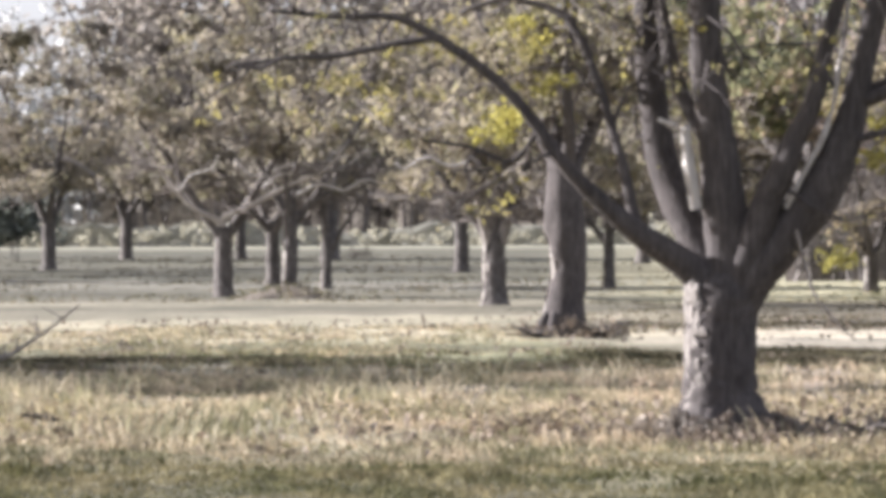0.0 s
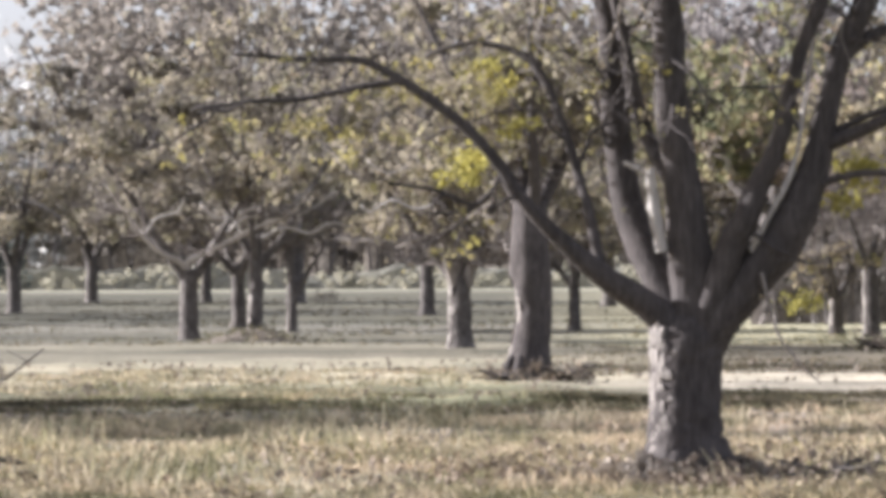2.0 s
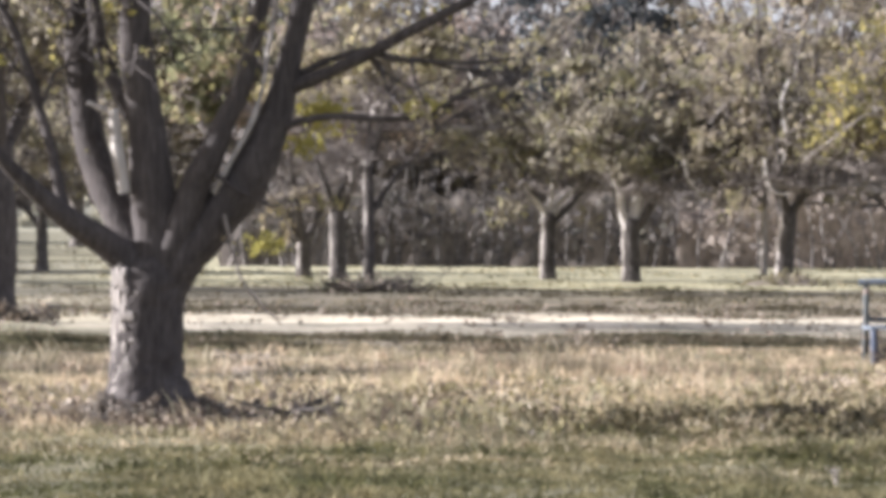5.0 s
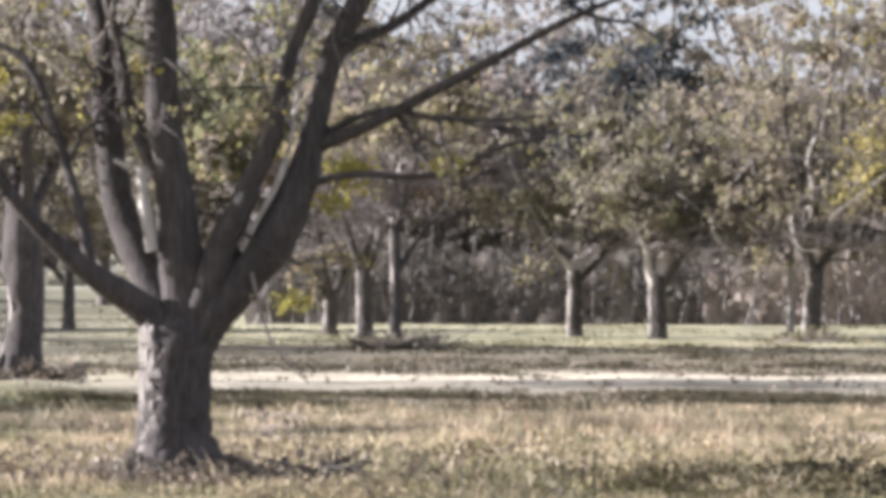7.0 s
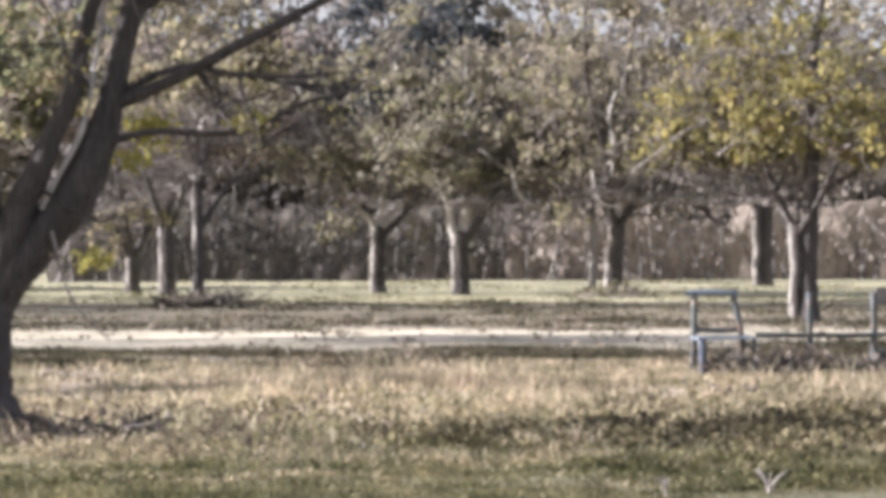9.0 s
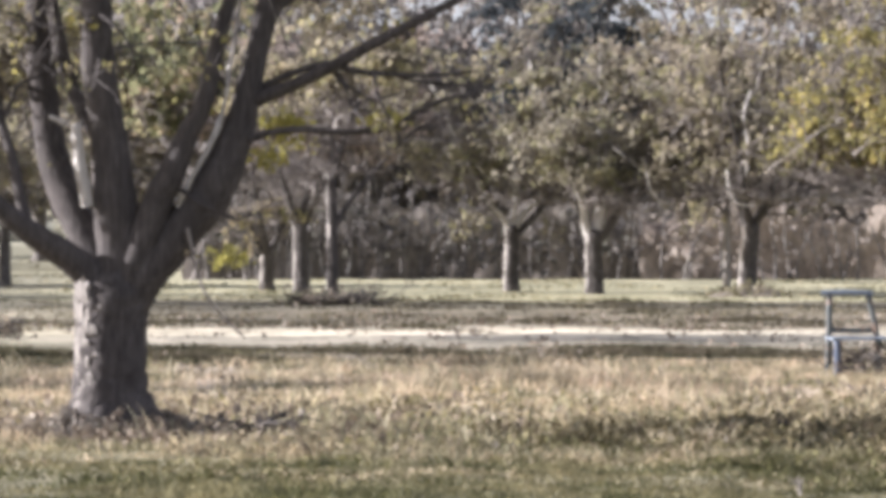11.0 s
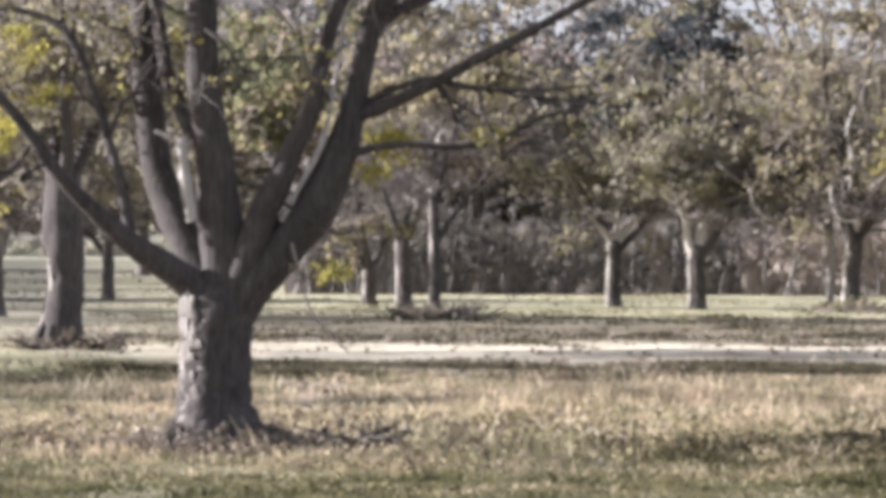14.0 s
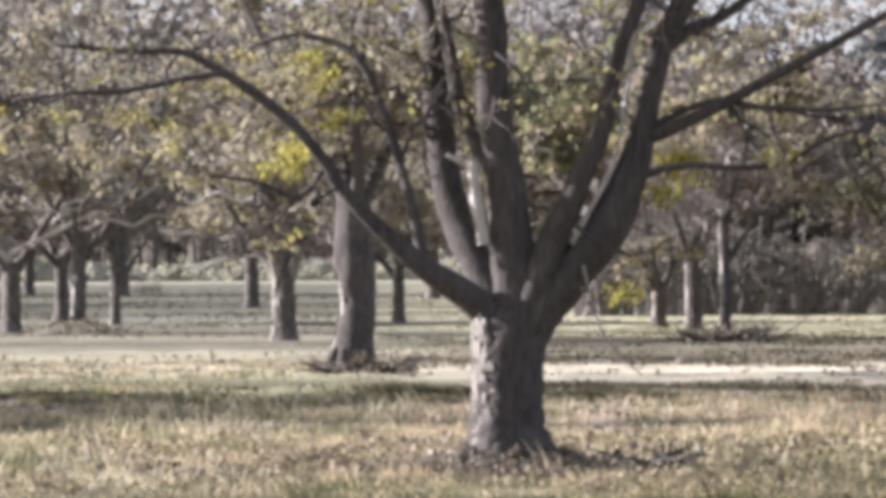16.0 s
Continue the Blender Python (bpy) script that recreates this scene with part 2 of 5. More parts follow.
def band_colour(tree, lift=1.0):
    """The colour of the ground by its place in the park: green lawn, dry meadow, sandy track, leaf litter, far meadow;
    tree shade is painted into the darker bands.
    """
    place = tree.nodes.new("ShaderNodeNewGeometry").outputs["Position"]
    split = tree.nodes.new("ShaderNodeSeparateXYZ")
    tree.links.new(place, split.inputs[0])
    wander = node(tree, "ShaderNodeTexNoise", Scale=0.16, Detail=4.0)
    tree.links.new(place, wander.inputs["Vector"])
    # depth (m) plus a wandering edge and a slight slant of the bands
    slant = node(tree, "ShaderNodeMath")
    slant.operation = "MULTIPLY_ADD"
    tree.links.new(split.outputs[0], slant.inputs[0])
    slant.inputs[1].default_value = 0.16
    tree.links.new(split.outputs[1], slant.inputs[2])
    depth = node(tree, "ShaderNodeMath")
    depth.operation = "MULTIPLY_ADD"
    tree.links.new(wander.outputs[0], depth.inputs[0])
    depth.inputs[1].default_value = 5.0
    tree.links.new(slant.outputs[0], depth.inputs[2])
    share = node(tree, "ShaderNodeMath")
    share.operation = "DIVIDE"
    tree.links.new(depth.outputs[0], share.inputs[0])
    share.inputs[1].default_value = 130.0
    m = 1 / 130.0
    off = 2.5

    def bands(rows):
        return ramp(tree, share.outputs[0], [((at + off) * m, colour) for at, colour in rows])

    # west: tree shade painted in at 32-41, 83-90 and past 116 m
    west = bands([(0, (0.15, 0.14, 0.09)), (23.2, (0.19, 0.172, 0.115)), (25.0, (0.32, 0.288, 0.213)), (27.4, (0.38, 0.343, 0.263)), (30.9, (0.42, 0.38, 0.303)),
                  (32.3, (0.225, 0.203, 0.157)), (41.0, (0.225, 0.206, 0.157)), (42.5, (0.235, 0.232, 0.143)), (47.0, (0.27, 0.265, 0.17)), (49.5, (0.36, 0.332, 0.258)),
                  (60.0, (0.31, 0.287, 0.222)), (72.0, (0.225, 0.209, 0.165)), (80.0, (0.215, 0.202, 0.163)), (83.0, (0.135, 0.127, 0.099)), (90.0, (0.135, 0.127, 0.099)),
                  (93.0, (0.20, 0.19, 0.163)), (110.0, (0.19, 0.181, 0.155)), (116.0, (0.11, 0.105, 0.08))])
    # east: the 57-76 m band is litter with the trees' shade painted in
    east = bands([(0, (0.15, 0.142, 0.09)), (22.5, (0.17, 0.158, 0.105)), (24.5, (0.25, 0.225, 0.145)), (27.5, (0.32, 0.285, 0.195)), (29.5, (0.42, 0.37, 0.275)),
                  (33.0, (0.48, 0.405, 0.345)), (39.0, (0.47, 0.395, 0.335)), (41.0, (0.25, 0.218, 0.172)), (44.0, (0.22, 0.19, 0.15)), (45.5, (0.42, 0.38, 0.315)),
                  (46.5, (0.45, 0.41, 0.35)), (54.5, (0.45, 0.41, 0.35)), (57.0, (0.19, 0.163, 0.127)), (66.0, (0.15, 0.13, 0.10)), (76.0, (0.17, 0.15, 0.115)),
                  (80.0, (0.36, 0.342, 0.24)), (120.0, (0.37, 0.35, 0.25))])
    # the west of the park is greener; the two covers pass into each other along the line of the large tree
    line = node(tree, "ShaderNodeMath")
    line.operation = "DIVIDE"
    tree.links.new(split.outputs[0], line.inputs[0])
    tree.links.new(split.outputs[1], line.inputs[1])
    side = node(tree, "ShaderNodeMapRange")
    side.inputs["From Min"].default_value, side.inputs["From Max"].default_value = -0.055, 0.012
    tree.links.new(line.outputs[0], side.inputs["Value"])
    # far out, past the last trees, the sunlit field is painted pale
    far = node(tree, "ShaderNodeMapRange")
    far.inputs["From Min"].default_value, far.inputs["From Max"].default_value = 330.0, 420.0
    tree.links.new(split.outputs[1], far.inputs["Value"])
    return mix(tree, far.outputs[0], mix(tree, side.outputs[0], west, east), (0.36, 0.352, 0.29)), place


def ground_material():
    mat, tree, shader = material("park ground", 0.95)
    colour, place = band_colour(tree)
    def spots(scale, detail):
        n = node(tree, "ShaderNodeTexNoise", Scale=scale, Detail=detail)
        tree.links.new(place, n.inputs["Vector"])
        return n.outputs[0]
    fine, coarse = spots(7.0, 8.0), spots(0.7, 5.0)
    colour = mix(tree, 0.75, colour, ramp(tree, fine, [(0.3, (0.5, 0.48, 0.45)), (0.62, (1.2, 1.2, 1.15))]), "MULTIPLY")
    colour = mix(tree, 0.7, colour, ramp(tree, coarse, [(0.34, (0.5, 0.5, 0.45)), (0.48, (0.85, 0.85, 0.8)), (0.62, (1.15, 1.12, 1.1))]), "MULTIPLY")
    # long streaks paint strips of shade as well as drier grass
    strip = tree.nodes.new("ShaderNodeMapping")
    strip.inputs["Scale"].default_value = (0.07, 0.42, 1.0)
    tree.links.new(place, strip.inputs[0])
    streak = node(tree, "ShaderNodeTexNoise", Scale=1.0, Detail=5.0)
    tree.links.new(strip.outputs[0], streak.inputs["Vector"])
    colour = mix(tree, 0.6, colour, ramp(tree, streak.outputs[0], [(0.36, (0.42, 0.42, 0.38)), (0.46, (0.8, 0.79, 0.75)), (0.58, (1.12, 1.1, 1.08))]), "MULTIPLY")
    wide_strip = tree.nodes.new("ShaderNodeMapping")
    wide_strip.inputs["Scale"].default_value = (0.03, 0.12, 1.0)
    tree.links.new(place, wide_strip.inputs[0])
    broad = node(tree, "ShaderNodeTexNoise", Scale=1.0, Detail=3.0)
    tree.links.new(wide_strip.outputs[0], broad.inputs["Vector"])
    colour = mix(tree, 0.75, colour, ramp(tree, broad.outputs[0], [(0.38, (0.5, 0.49, 0.46)), (0.5, (0.95, 0.95, 0.92)), (0.6, (1.3, 1.27, 1.2))]), "MULTIPLY")
    tree.links.new(colour, shader.inputs["Base Color"])
    bump(tree, shader, fine, 0.6, 0.05)
    return mat


def grass_material(name, tint, own):
    """Blades: the ground cover's colour and, by the share given, a colour of their own, varied from blade to blade."""
    mat, tree, shader = material(name, 0.7)
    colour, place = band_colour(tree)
    colour = mix(tree, own, colour, tint)
    island = tree.nodes.new("ShaderNodeNewGeometry").outputs["Random Per Island"]
    colour = mix(tree, 1.0, colour, ramp(tree, island, [(0.0, (0.55, 0.53, 0.48)), (0.4, (0.93, 0.93, 0.9)), (0.75, (1.1, 1.08, 1.03)), (1.0, (1.35, 1.3, 1.24))]), "MULTIPLY")
    patch = node(tree, "ShaderNodeTexNoise", Scale=0.9, Detail=4.0)
    tree.links.new(place, patch.inputs["Vector"])
    colour = mix(tree, 0.85, colour, ramp(tree, patch.outputs[0], [(0.36, (0.42, 0.48, 0.34)), (0.5, (0.95, 0.95, 0.88)), (0.66, (1.2, 1.12, 1.1))]), "MULTIPLY")
    tuft = node(tree, "ShaderNodeTexNoise", Scale=3.0, Detail=4.0)
    tree.links.new(place, tuft.inputs["Vector"])
    colour = mix(tree, 0.9, colour, ramp(tree, tuft.outputs[0], [(0.36, (0.42, 0.44, 0.38)), (0.5, (0.95, 0.94, 0.9)), (0.64, (1.35, 1.3, 1.22))]), "MULTIPLY")
    tree.links.new(colour, shader.inputs["Base Color"])
    back = tree.nodes.new("ShaderNodeBsdfTranslucent")
    tree.links.new(colour, back.inputs["Color"])
    both = tree.nodes.new("ShaderNodeMixShader")
    both.inputs[0].default_value = 0.35
    tree.links.new(shader.outputs[0], both.inputs[1])
    tree.links.new(back.outputs[0], both.inputs[2])
    tree.links.new(both.outputs[0], tree.nodes["Material Output"].inputs["Surface"])
    return mat


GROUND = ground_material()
GRASS_DRY = grass_material("long dry grass", (0.50, 0.438, 0.352), 0.6)
GRASS_LAWN = grass_material("dark green weeds and lawn shade", (0.115, 0.111, 0.056), 0.8)
GRASS_WEED = grass_material("low weeds", (0.085, 0.076, 0.055), 0.8)
GRASS_STALK = grass_material("pale seed stalks", (0.55, 0.50, 0.41), 0.75)
GRASS_GREEN = grass_material("short green grass", (0.21, 0.20, 0.115), 0.5)
GRASS_FAR = grass_material("meadow grass", (0.23, 0.208, 0.145), 0.4)


def plain(name, colour, rough, metal=0.0, worn=(0.2, 0.13, 0.09)):
    mat, tree, shader = material(name, rough)
    rust = ramp(tree, noise_at(tree, 11.0, 6.0), [(0.52, (0, 0, 0)), (0.66, (0.8, 0.8, 0.8))])
    tree.links.new(mix(tree, rust, colour, worn), shader.inputs["Base Color"])
    shader.inputs["Metallic"].default_value = metal
    return mat


BLUE_PAINT = plain("weathered pale blue paint", (0.20, 0.235, 0.28), 0.7, 0.0, (0.13, 0.13, 0.125))
NAVY_PAINT = plain("chipped dark blue paint", (0.075, 0.092, 0.13), 0.6)
DARK_PAINT = plain("worn dark grey green paint", (0.075, 0.085, 0.085), 0.5)
GREY_BOARD = plain("greyed boards", (0.17, 0.16, 0.15), 0.8, 0.0, (0.26, 0.23, 0.2))


# ---------------------------------------------------------------- mesh helpers
class Shape:
    """Collects vertices and faces of one mesh."""

    def __init__(self):
        self.verts, self.faces, self.count = [], [], 0

    def add(self, verts, faces):
        self.verts.append(np.asarray(verts, float))
        self.faces += [[i + self.count for i in f] for f in faces]
        self.count += len(verts)

    def mesh(self, name, mat, smooth=True):
        me = bpy.data.meshes.new(name)
        me.from_pydata(np.concatenate(self.verts).tolist(), [], self.faces)
        me.materials.append(mat)
        if smooth:
            me.shade_smooth()
        return me


def part(name, shape, mat, parent, label="", smooth=True):
    ob = new(name, shape.mesh(name, mat, smooth))
    ob.parent = parent
    return tagged(ob, label)


def smooth_line(points, steps):
    """A Catmull-Rom line through (x, y, z, radius) points."""
    p = np.array(points, float)
    p = np.vstack([2 * p[0] - p[1], p, 2 * p[-1] - p[-2]])
    out = []
    for i in range(1, len(p) - 2):
        for s in np.linspace(0, 1, steps, endpoint=False):
            a, b, c, d = p[i - 1:i + 3]
            out.append(0.5 * (2 * b + (c - a) * s + (2 * a - 5 * b + 4 * c - d) * s * s + (3 * b - a - 3 * c + d) * s ** 3))
    out.append(p[-2])
    out = np.array(out)
    out[:, 3] = np.maximum(out[:, 3], 0.002)
    return out


def tube(shape, line, sides, rough=0.0, rng=None, cap=True):
    """A limb of round section along the line; rough: unevenness as a share of the radius."""
    line = np.asarray(line, float)
    n = len(line)
    ways = np.gradient(line[:, :3], axis=0)
    ways /= np.linalg.norm(ways, axis=1)[:, None] + 1e-9
    side = np.cross(ways, (0.31, 0.87, 0.38))
    side /= np.linalg.norm(side, axis=1)[:, None] + 1e-9
    up = np.cross(side, ways)
    a = np.linspace(0, 2 * math.pi, sides, endpoint=False)
    r = np.repeat(line[:, 3:4], sides, 1)
    if rough and rng is not None:
        ridge = rng.normal(0, rough, sides)
        wave = rng.normal(0, rough * 0.7, (n, sides))
        wave = (wave + np.roll(wave, 1, 1) + np.roll(wave, 1, 0)) / 1.8
        r = r * (1 + ridge * 0.6 + wave)
    ring = (line[:, None, :3] + r[..., None] * (np.cos(a)[None, :, None] * side[:, None] + np.sin(a)[None, :, None] * up[:, None])).reshape(-1, 3)
    faces = [((i + 1) * sides + j, (i + 1) * sides + (j + 1) % sides, i * sides + (j + 1) % sides, i * sides + j)
             for i in range(n - 1) for j in range(sides)]
    if cap:
        faces.append(tuple(range(n * sides - 1, (n - 1) * sides - 1, -1)))
    shape.add(ring, faces)


def leaves(shape, places, rng, size, spread=1.0):
    """Folded leaves, each a pair of triangles, at the places given."""
    places = np.asarray(places, float)
    n = len(places)
    way = rng.normal(0, 1, (n, 3)) + (0, 0, -0.35)
    way /= np.linalg.norm(way, axis=1)[:, None]
    side = np.cross(way, rng.normal(0, 1, (n, 3)))
    side /= np.linalg.norm(side, axis=1)[:, None] + 1e-9
    fold = np.cross(way, side)
    long_ = size * rng.uniform(0.6, 1.35, (n, 1))
    wide = long_ * rng.uniform(0.26, 0.42, (n, 1)) * spread
    v = np.stack([places, places + way * long_ * 0.5 + side * wide + fold * wide * 0.4, places + way * long_,
                  places + way * long_ * 0.5 - side * wide + fold * wide * 0.4], 1).reshape(-1, 3)
    shape.add(v, [f for i in range(0, 4 * n, 4) for f in ((i, i + 1, i + 2), (i, i + 2, i + 3))])


def bend(rng, start, way, length, r0, r1, n, lift=0.0, jitter=0.16, floor=0.7):
    """A wandering branch: n points from start along way."""
    p, w = np.array(start, float), np.array(way, float)
    w /= np.linalg.norm(w)
    out = [(*p, r0)]
    for k in range(1, n):
        w = w + rng.normal(0, jitter, 3) + (0, 0, lift)
        w /= np.linalg.norm(w)
        p = p + w * length / (n - 1)
        p[2] = max(p[2], min(floor + 0.35 * math.sin(3 * p[0] + 5 * p[1]), start[2]))
        out.append((*p, r0 + (r1 - r0) * (k / (n - 1)) ** 0.8))
    return out


def sprout(rng, line, twig_shape, ends, count, length, start=0.25, radius=0.02, twigs=6, droop=0.0, fine=0.008, floor=0.7):
    """Side branches with their twigs along a limb; the twigs' places go to ends, for the leaves."""
    line = np.asarray(line, float)
    for _ in range(count):
        i = int(len(line) * rng.uniform(start, 1.0)) - 1
        base = line[max(i, 1)]
        along = line[max(i, 1), :3] - line[max(i, 1) - 1, :3]
        along /= np.linalg.norm(along) + 1e-9
        way = along * rng.uniform(0.2, 0.9) + rng.normal(0, 0.7, 3) + (0, 0, 0.15 - droop)
        r0 = min(radius * rng.uniform(0.7, 1.3), base[3] * 0.8 + 0.004)
        branch = bend(rng, base[:3], way, length * rng.uniform(0.6, 1.3), r0, 0.006, 7, 0.03 - droop * 0.1, 0.32, floor)
        tube(twig_shape, branch, 5, cap=False)
        for _ in range(twigs):
            b = branch[rng.integers(1, len(branch))]
            tw = bend(rng, b[:3], np.subtract(branch[-1][:3], branch[0][:3]) * 0.4 + rng.normal(0, 0.6, 3), length * rng.uniform(0.3, 0.6), fine, 0.004, 4, -0.02, 0.3, floor)
            tube(twig_shape, tw, 3, cap=False)
            ends += [q[:3] for q in tw[1:]]


def leaf_places(rng, ends, count, loose):
    ends = np.array(ends)
    # some twigs are bare; on others the leaves sit in clumps
    weight = rng.gamma(0.07, 1.0, len(ends))
    pick = rng.choice(len(ends), count, p=weight / weight.sum())
    return ends[pick] + rng.normal(0, loose, (count, 3)) * (1.35, 1.2, 0.55)


def plates(shape, rng, count, z0, z1, girth, wide, tall, side=3.4, sway=0.42):
    """Plates of bark that paint the sunlit side of a trunk pale; girth(z) gives its axis (x, y) and radius at a height.
    """
    for _ in range(count):
        a, z = rng.normal(side, sway), rng.uniform(z0, z1)
        w, h = rng.uniform(*wide), rng.uniform(*tall)
        c, s_ = math.cos(a), math.sin(a)
        v = []
        for dz, dw, out in ((-1, 0.5, 0.0), (-0.3, 1.0, 0.4), (0.5, 0.9, 0.55), (1, 0.3, 0.15)):
            x, y, far = girth(z + dz * h)
            lip = z + dz * h + rng.normal(0, 0.008)
            for edge in (-1, 1):
                v.append((x + c * (far + out * w) - s_ * w * dw * edge, y + s_ * (far + out * w) + c * w * dw * edge, lip))
            v.append((x + c * (far - 0.06), y + s_ * (far - 0.06), z + dz * h))
        f = []
        for b in (0, 3, 6):
            f += [(b, b + 1, b + 4, b + 3), (b + 1, b + 2, b + 5, b + 4), (b + 2, b, b + 3, b + 5)]
        shape.add(v, f + [(0, 2, 1), (9, 10, 11)])


def trunk_line(r, height, lean, rng, rings=9):
    out = []
    for k in range(rings):
        s = k / (rings - 1)
        flare = 1 + 0.5 * math.exp(-s * height / 0.14)
        out.append((lean[0] * s + rng.normal(0, 0.012), lean[1] * s + rng.normal(0, 0.012), -0.12 + s * (height + 0.12), r * flare * (1.0 - 0.12 * s)))
    return out


def orchard_tree(seed, r, fork, height, spread, limbs, leaf_count, leaf_mat, bark_mat, label, leaf_size=0.21, lean=(0, 0), loose=0.15, sides=11, branches=8, given=(), stem_line=None, name="orchard_tree", group="trees of the old orchard", limb_mat=None, front=None, clear=0.0, boughs=2, lit_plates=0, limb_share=0.62, hooks=(), sprays=()):
    """A broad low-forked tree: trunk, limbs, twigs and crown, with its base at the origin. given: limbs of its own shape, as
    (x, z) lines across the view; the others spread round at random."""
    rng = np.random.default_rng(seed)
    base = tagged(new(name), label, "tree", group)
    stem, twig, old_wood, ends = Shape(), Shape(), Shape(), []
    floor = fork + 0.75 + clear * 0.6
    axis = smooth_line(stem_line, 4) if stem_line else np.array(trunk_line(r, fork + 0.1, lean, rng))
    tube(stem, axis, sides, 0.06, rng)
    trunk = part("trunk", stem, bark_mat, base)
    if lit_plates:
        # pale plates paint sunlight on the left side of the trunk
        sunlit_bark = Shape()
        plates(sunlit_bark, rng, lit_plates, 0.05, fork, lambda z: tuple(float(np.interp(z, axis[:, 2], axis[:, k])) for k in (0, 1, 3)), (0.14 * r, 0.26 * r), (0.1, 0.26), 3.25, 0.26)
        tagged(part("sunlit_bark", sunlit_bark, BARK_LIT, trunk, "pale plates painting the sunlit side of the trunk", False), kind="stuff")
    lines = []
    for k, path in enumerate(given):
        deep = rng.uniform(-1.2, 1.2) if front is None else front
        n = len(path)
        thick = limb_share if k < 2 else limb_share * 0.68
        pts = [(x, deep * (i / (n - 1)) ** 1.5, z, r * (thick + 0.06 - (thick - (0.04 if front is None else 0.12)) * (i / (n - 1)) ** 0.8)) for i, (x, z) in enumerate(path)]
        # on into the crown
        dx, dz = path[-1][0] - path[-2][0], path[-1][1] - path[-2][1]
        size = math.hypot(dx, dz) + 0.01
        more = max(0.6, (height - path[-1][1]) * 0.7) if front is None else 0.9
        pts.append((path[-1][0] + dx / size * more * 0.8, deep * 1.6, path[-1][1] + (dz / size * 0.5 + 0.45) * more, 0.02))
        lines.append(smooth_line(pts, 4))
    turn = rng.uniform(0, 6.28)
    for k in range(limbs):
        a = turn + k * 6.283 / limbs + rng.normal(0, 0.25)
        out = rng.uniform(0.55, 1.0) * spread
        top = height * rng.uniform(0.72, 1.0)
        z0 = fork - rng.uniform(0.0, 0.35)
        pts = []
        for s in (0, 0.18, 0.4, 0.65, 1.0):
            reach = out * (s ** 1.05)
            pts.append((lean[0] + math.cos(a) * reach + rng.normal(0, 0.12) * s, lean[1] + math.sin(a) * reach + rng.normal(0, 0.12) * s,
                        z0 + (top - z0) * s ** 1.15 + rng.normal(0, 0.08) * s, r * (0.6 - 0.53 * s ** 0.7)))
        lines.append(smooth_line(pts, 4))
    for k, line in enumerate(lines):
        limb = Shape()
        tube(limb, line, 8, 0.05, rng)
        # limb_mat is a paler material that paints the given limbs as sunlit
        part("limb", limb, limb_mat if limb_mat and k < len(given) else bark_mat, base)
        sprout(rng, line, twig, ends, branches, spread * 0.45, 0.3, 0.045, 11, 0.0, 0.018, floor)
        # a low side limb that reaches outwards
        a = rng.uniform(0, 6.28)
        low = bend(rng, line[len(line) // 2][:3], (math.cos(a), math.sin(a), 0.2), spread * 0.7, r * 0.25, 0.012, 7, 0.03, 0.2, floor)
        tube(old_wood, low, 6, 0.04, rng, False)
        sprout(rng, low, twig, ends, branches - 1, spread * 0.34, 0.25, 0.034, 9, 0.12, 0.016, floor)
        # crooked old boughs, hanging at their ends
        for _ in range(boughs):
            a += rng.uniform(1.5, 3.0)
            old = smooth_line(bend(rng, line[int(len(line) * rng.uniform(0.35, 0.75))][:3], (math.cos(a), math.sin(a) * 0.6, 0.1), spread * rng.uniform(0.45, 0.8), r * 0.3, 0.022, 7, -0.03, 0.34, floor), 3)
            tube(old_wood, old, 6, 0.05, rng, False)
            sprout(rng, old, twig, ends, 3, spread * 0.25, 0.3, 0.03, 6, 0.1, 0.016, floor)
    # side branches take the paler twig colour, for sun on them
    tagged(part("branchwork", old_wood, TWIG, base, "grey crooked side branches"), kind="stuff")
    # bare crooked boughs that stand out of the crown, painted pale for sunlight
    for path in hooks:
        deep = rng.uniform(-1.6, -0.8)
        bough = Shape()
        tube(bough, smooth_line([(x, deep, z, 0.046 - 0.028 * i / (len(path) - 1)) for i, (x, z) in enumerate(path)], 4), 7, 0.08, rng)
        part("bough", bough, BARE_LIT_WOOD, base, "bare bough painted pale as sunlit")
    crown = Shape()
    # low sprays of leaves, each on a twig
    for x, z, n, wide in sprays:
        start = min(lines, key=lambda l: abs(l[len(l) // 2][0] - x))
        foot = start[len(start) // 2]
        tube(twig, smooth_line([(*foot[:3], 0.03), ((foot[0] + x) / 2, -0.5, max(foot[2], z) + 0.25, 0.022), (x, -0.9, z + 0.1, 0.01)], 4), 5)
        for c in rng.normal((x, -0.9, z), (wide, wide, wide * 0.7), (max(n // 12, 2), 3)):
            leaves(crown, rng.normal(c, 0.13, (12, 3)), rng, leaf_size * 0.9)
    tagged(part("twigwork", twig, TWIG_DARK, base), kind="stuff")
    ends = [e for e in ends if e[2] > fork + (1.25 if given else 0.8) + clear]
    leaves(crown, leaf_places(rng, ends, leaf_count, loose), rng, leaf_size)
    tagged(part("crown", crown, leaf_mat, base, "", False), kind="stuff")
    return base


# ---------------------------------------------------------------- ground
def lie(x, y):
    """Height of the uneven ground."""
    if abs(x) >= 60 or not 10 < y < 260:
        return 0.0
    return 0.05 * noise.noise((x * 0.35, y * 0.35, 1.0)) + 0.02 * noise.noise((x * 1.3, y * 1.6, 5.0))


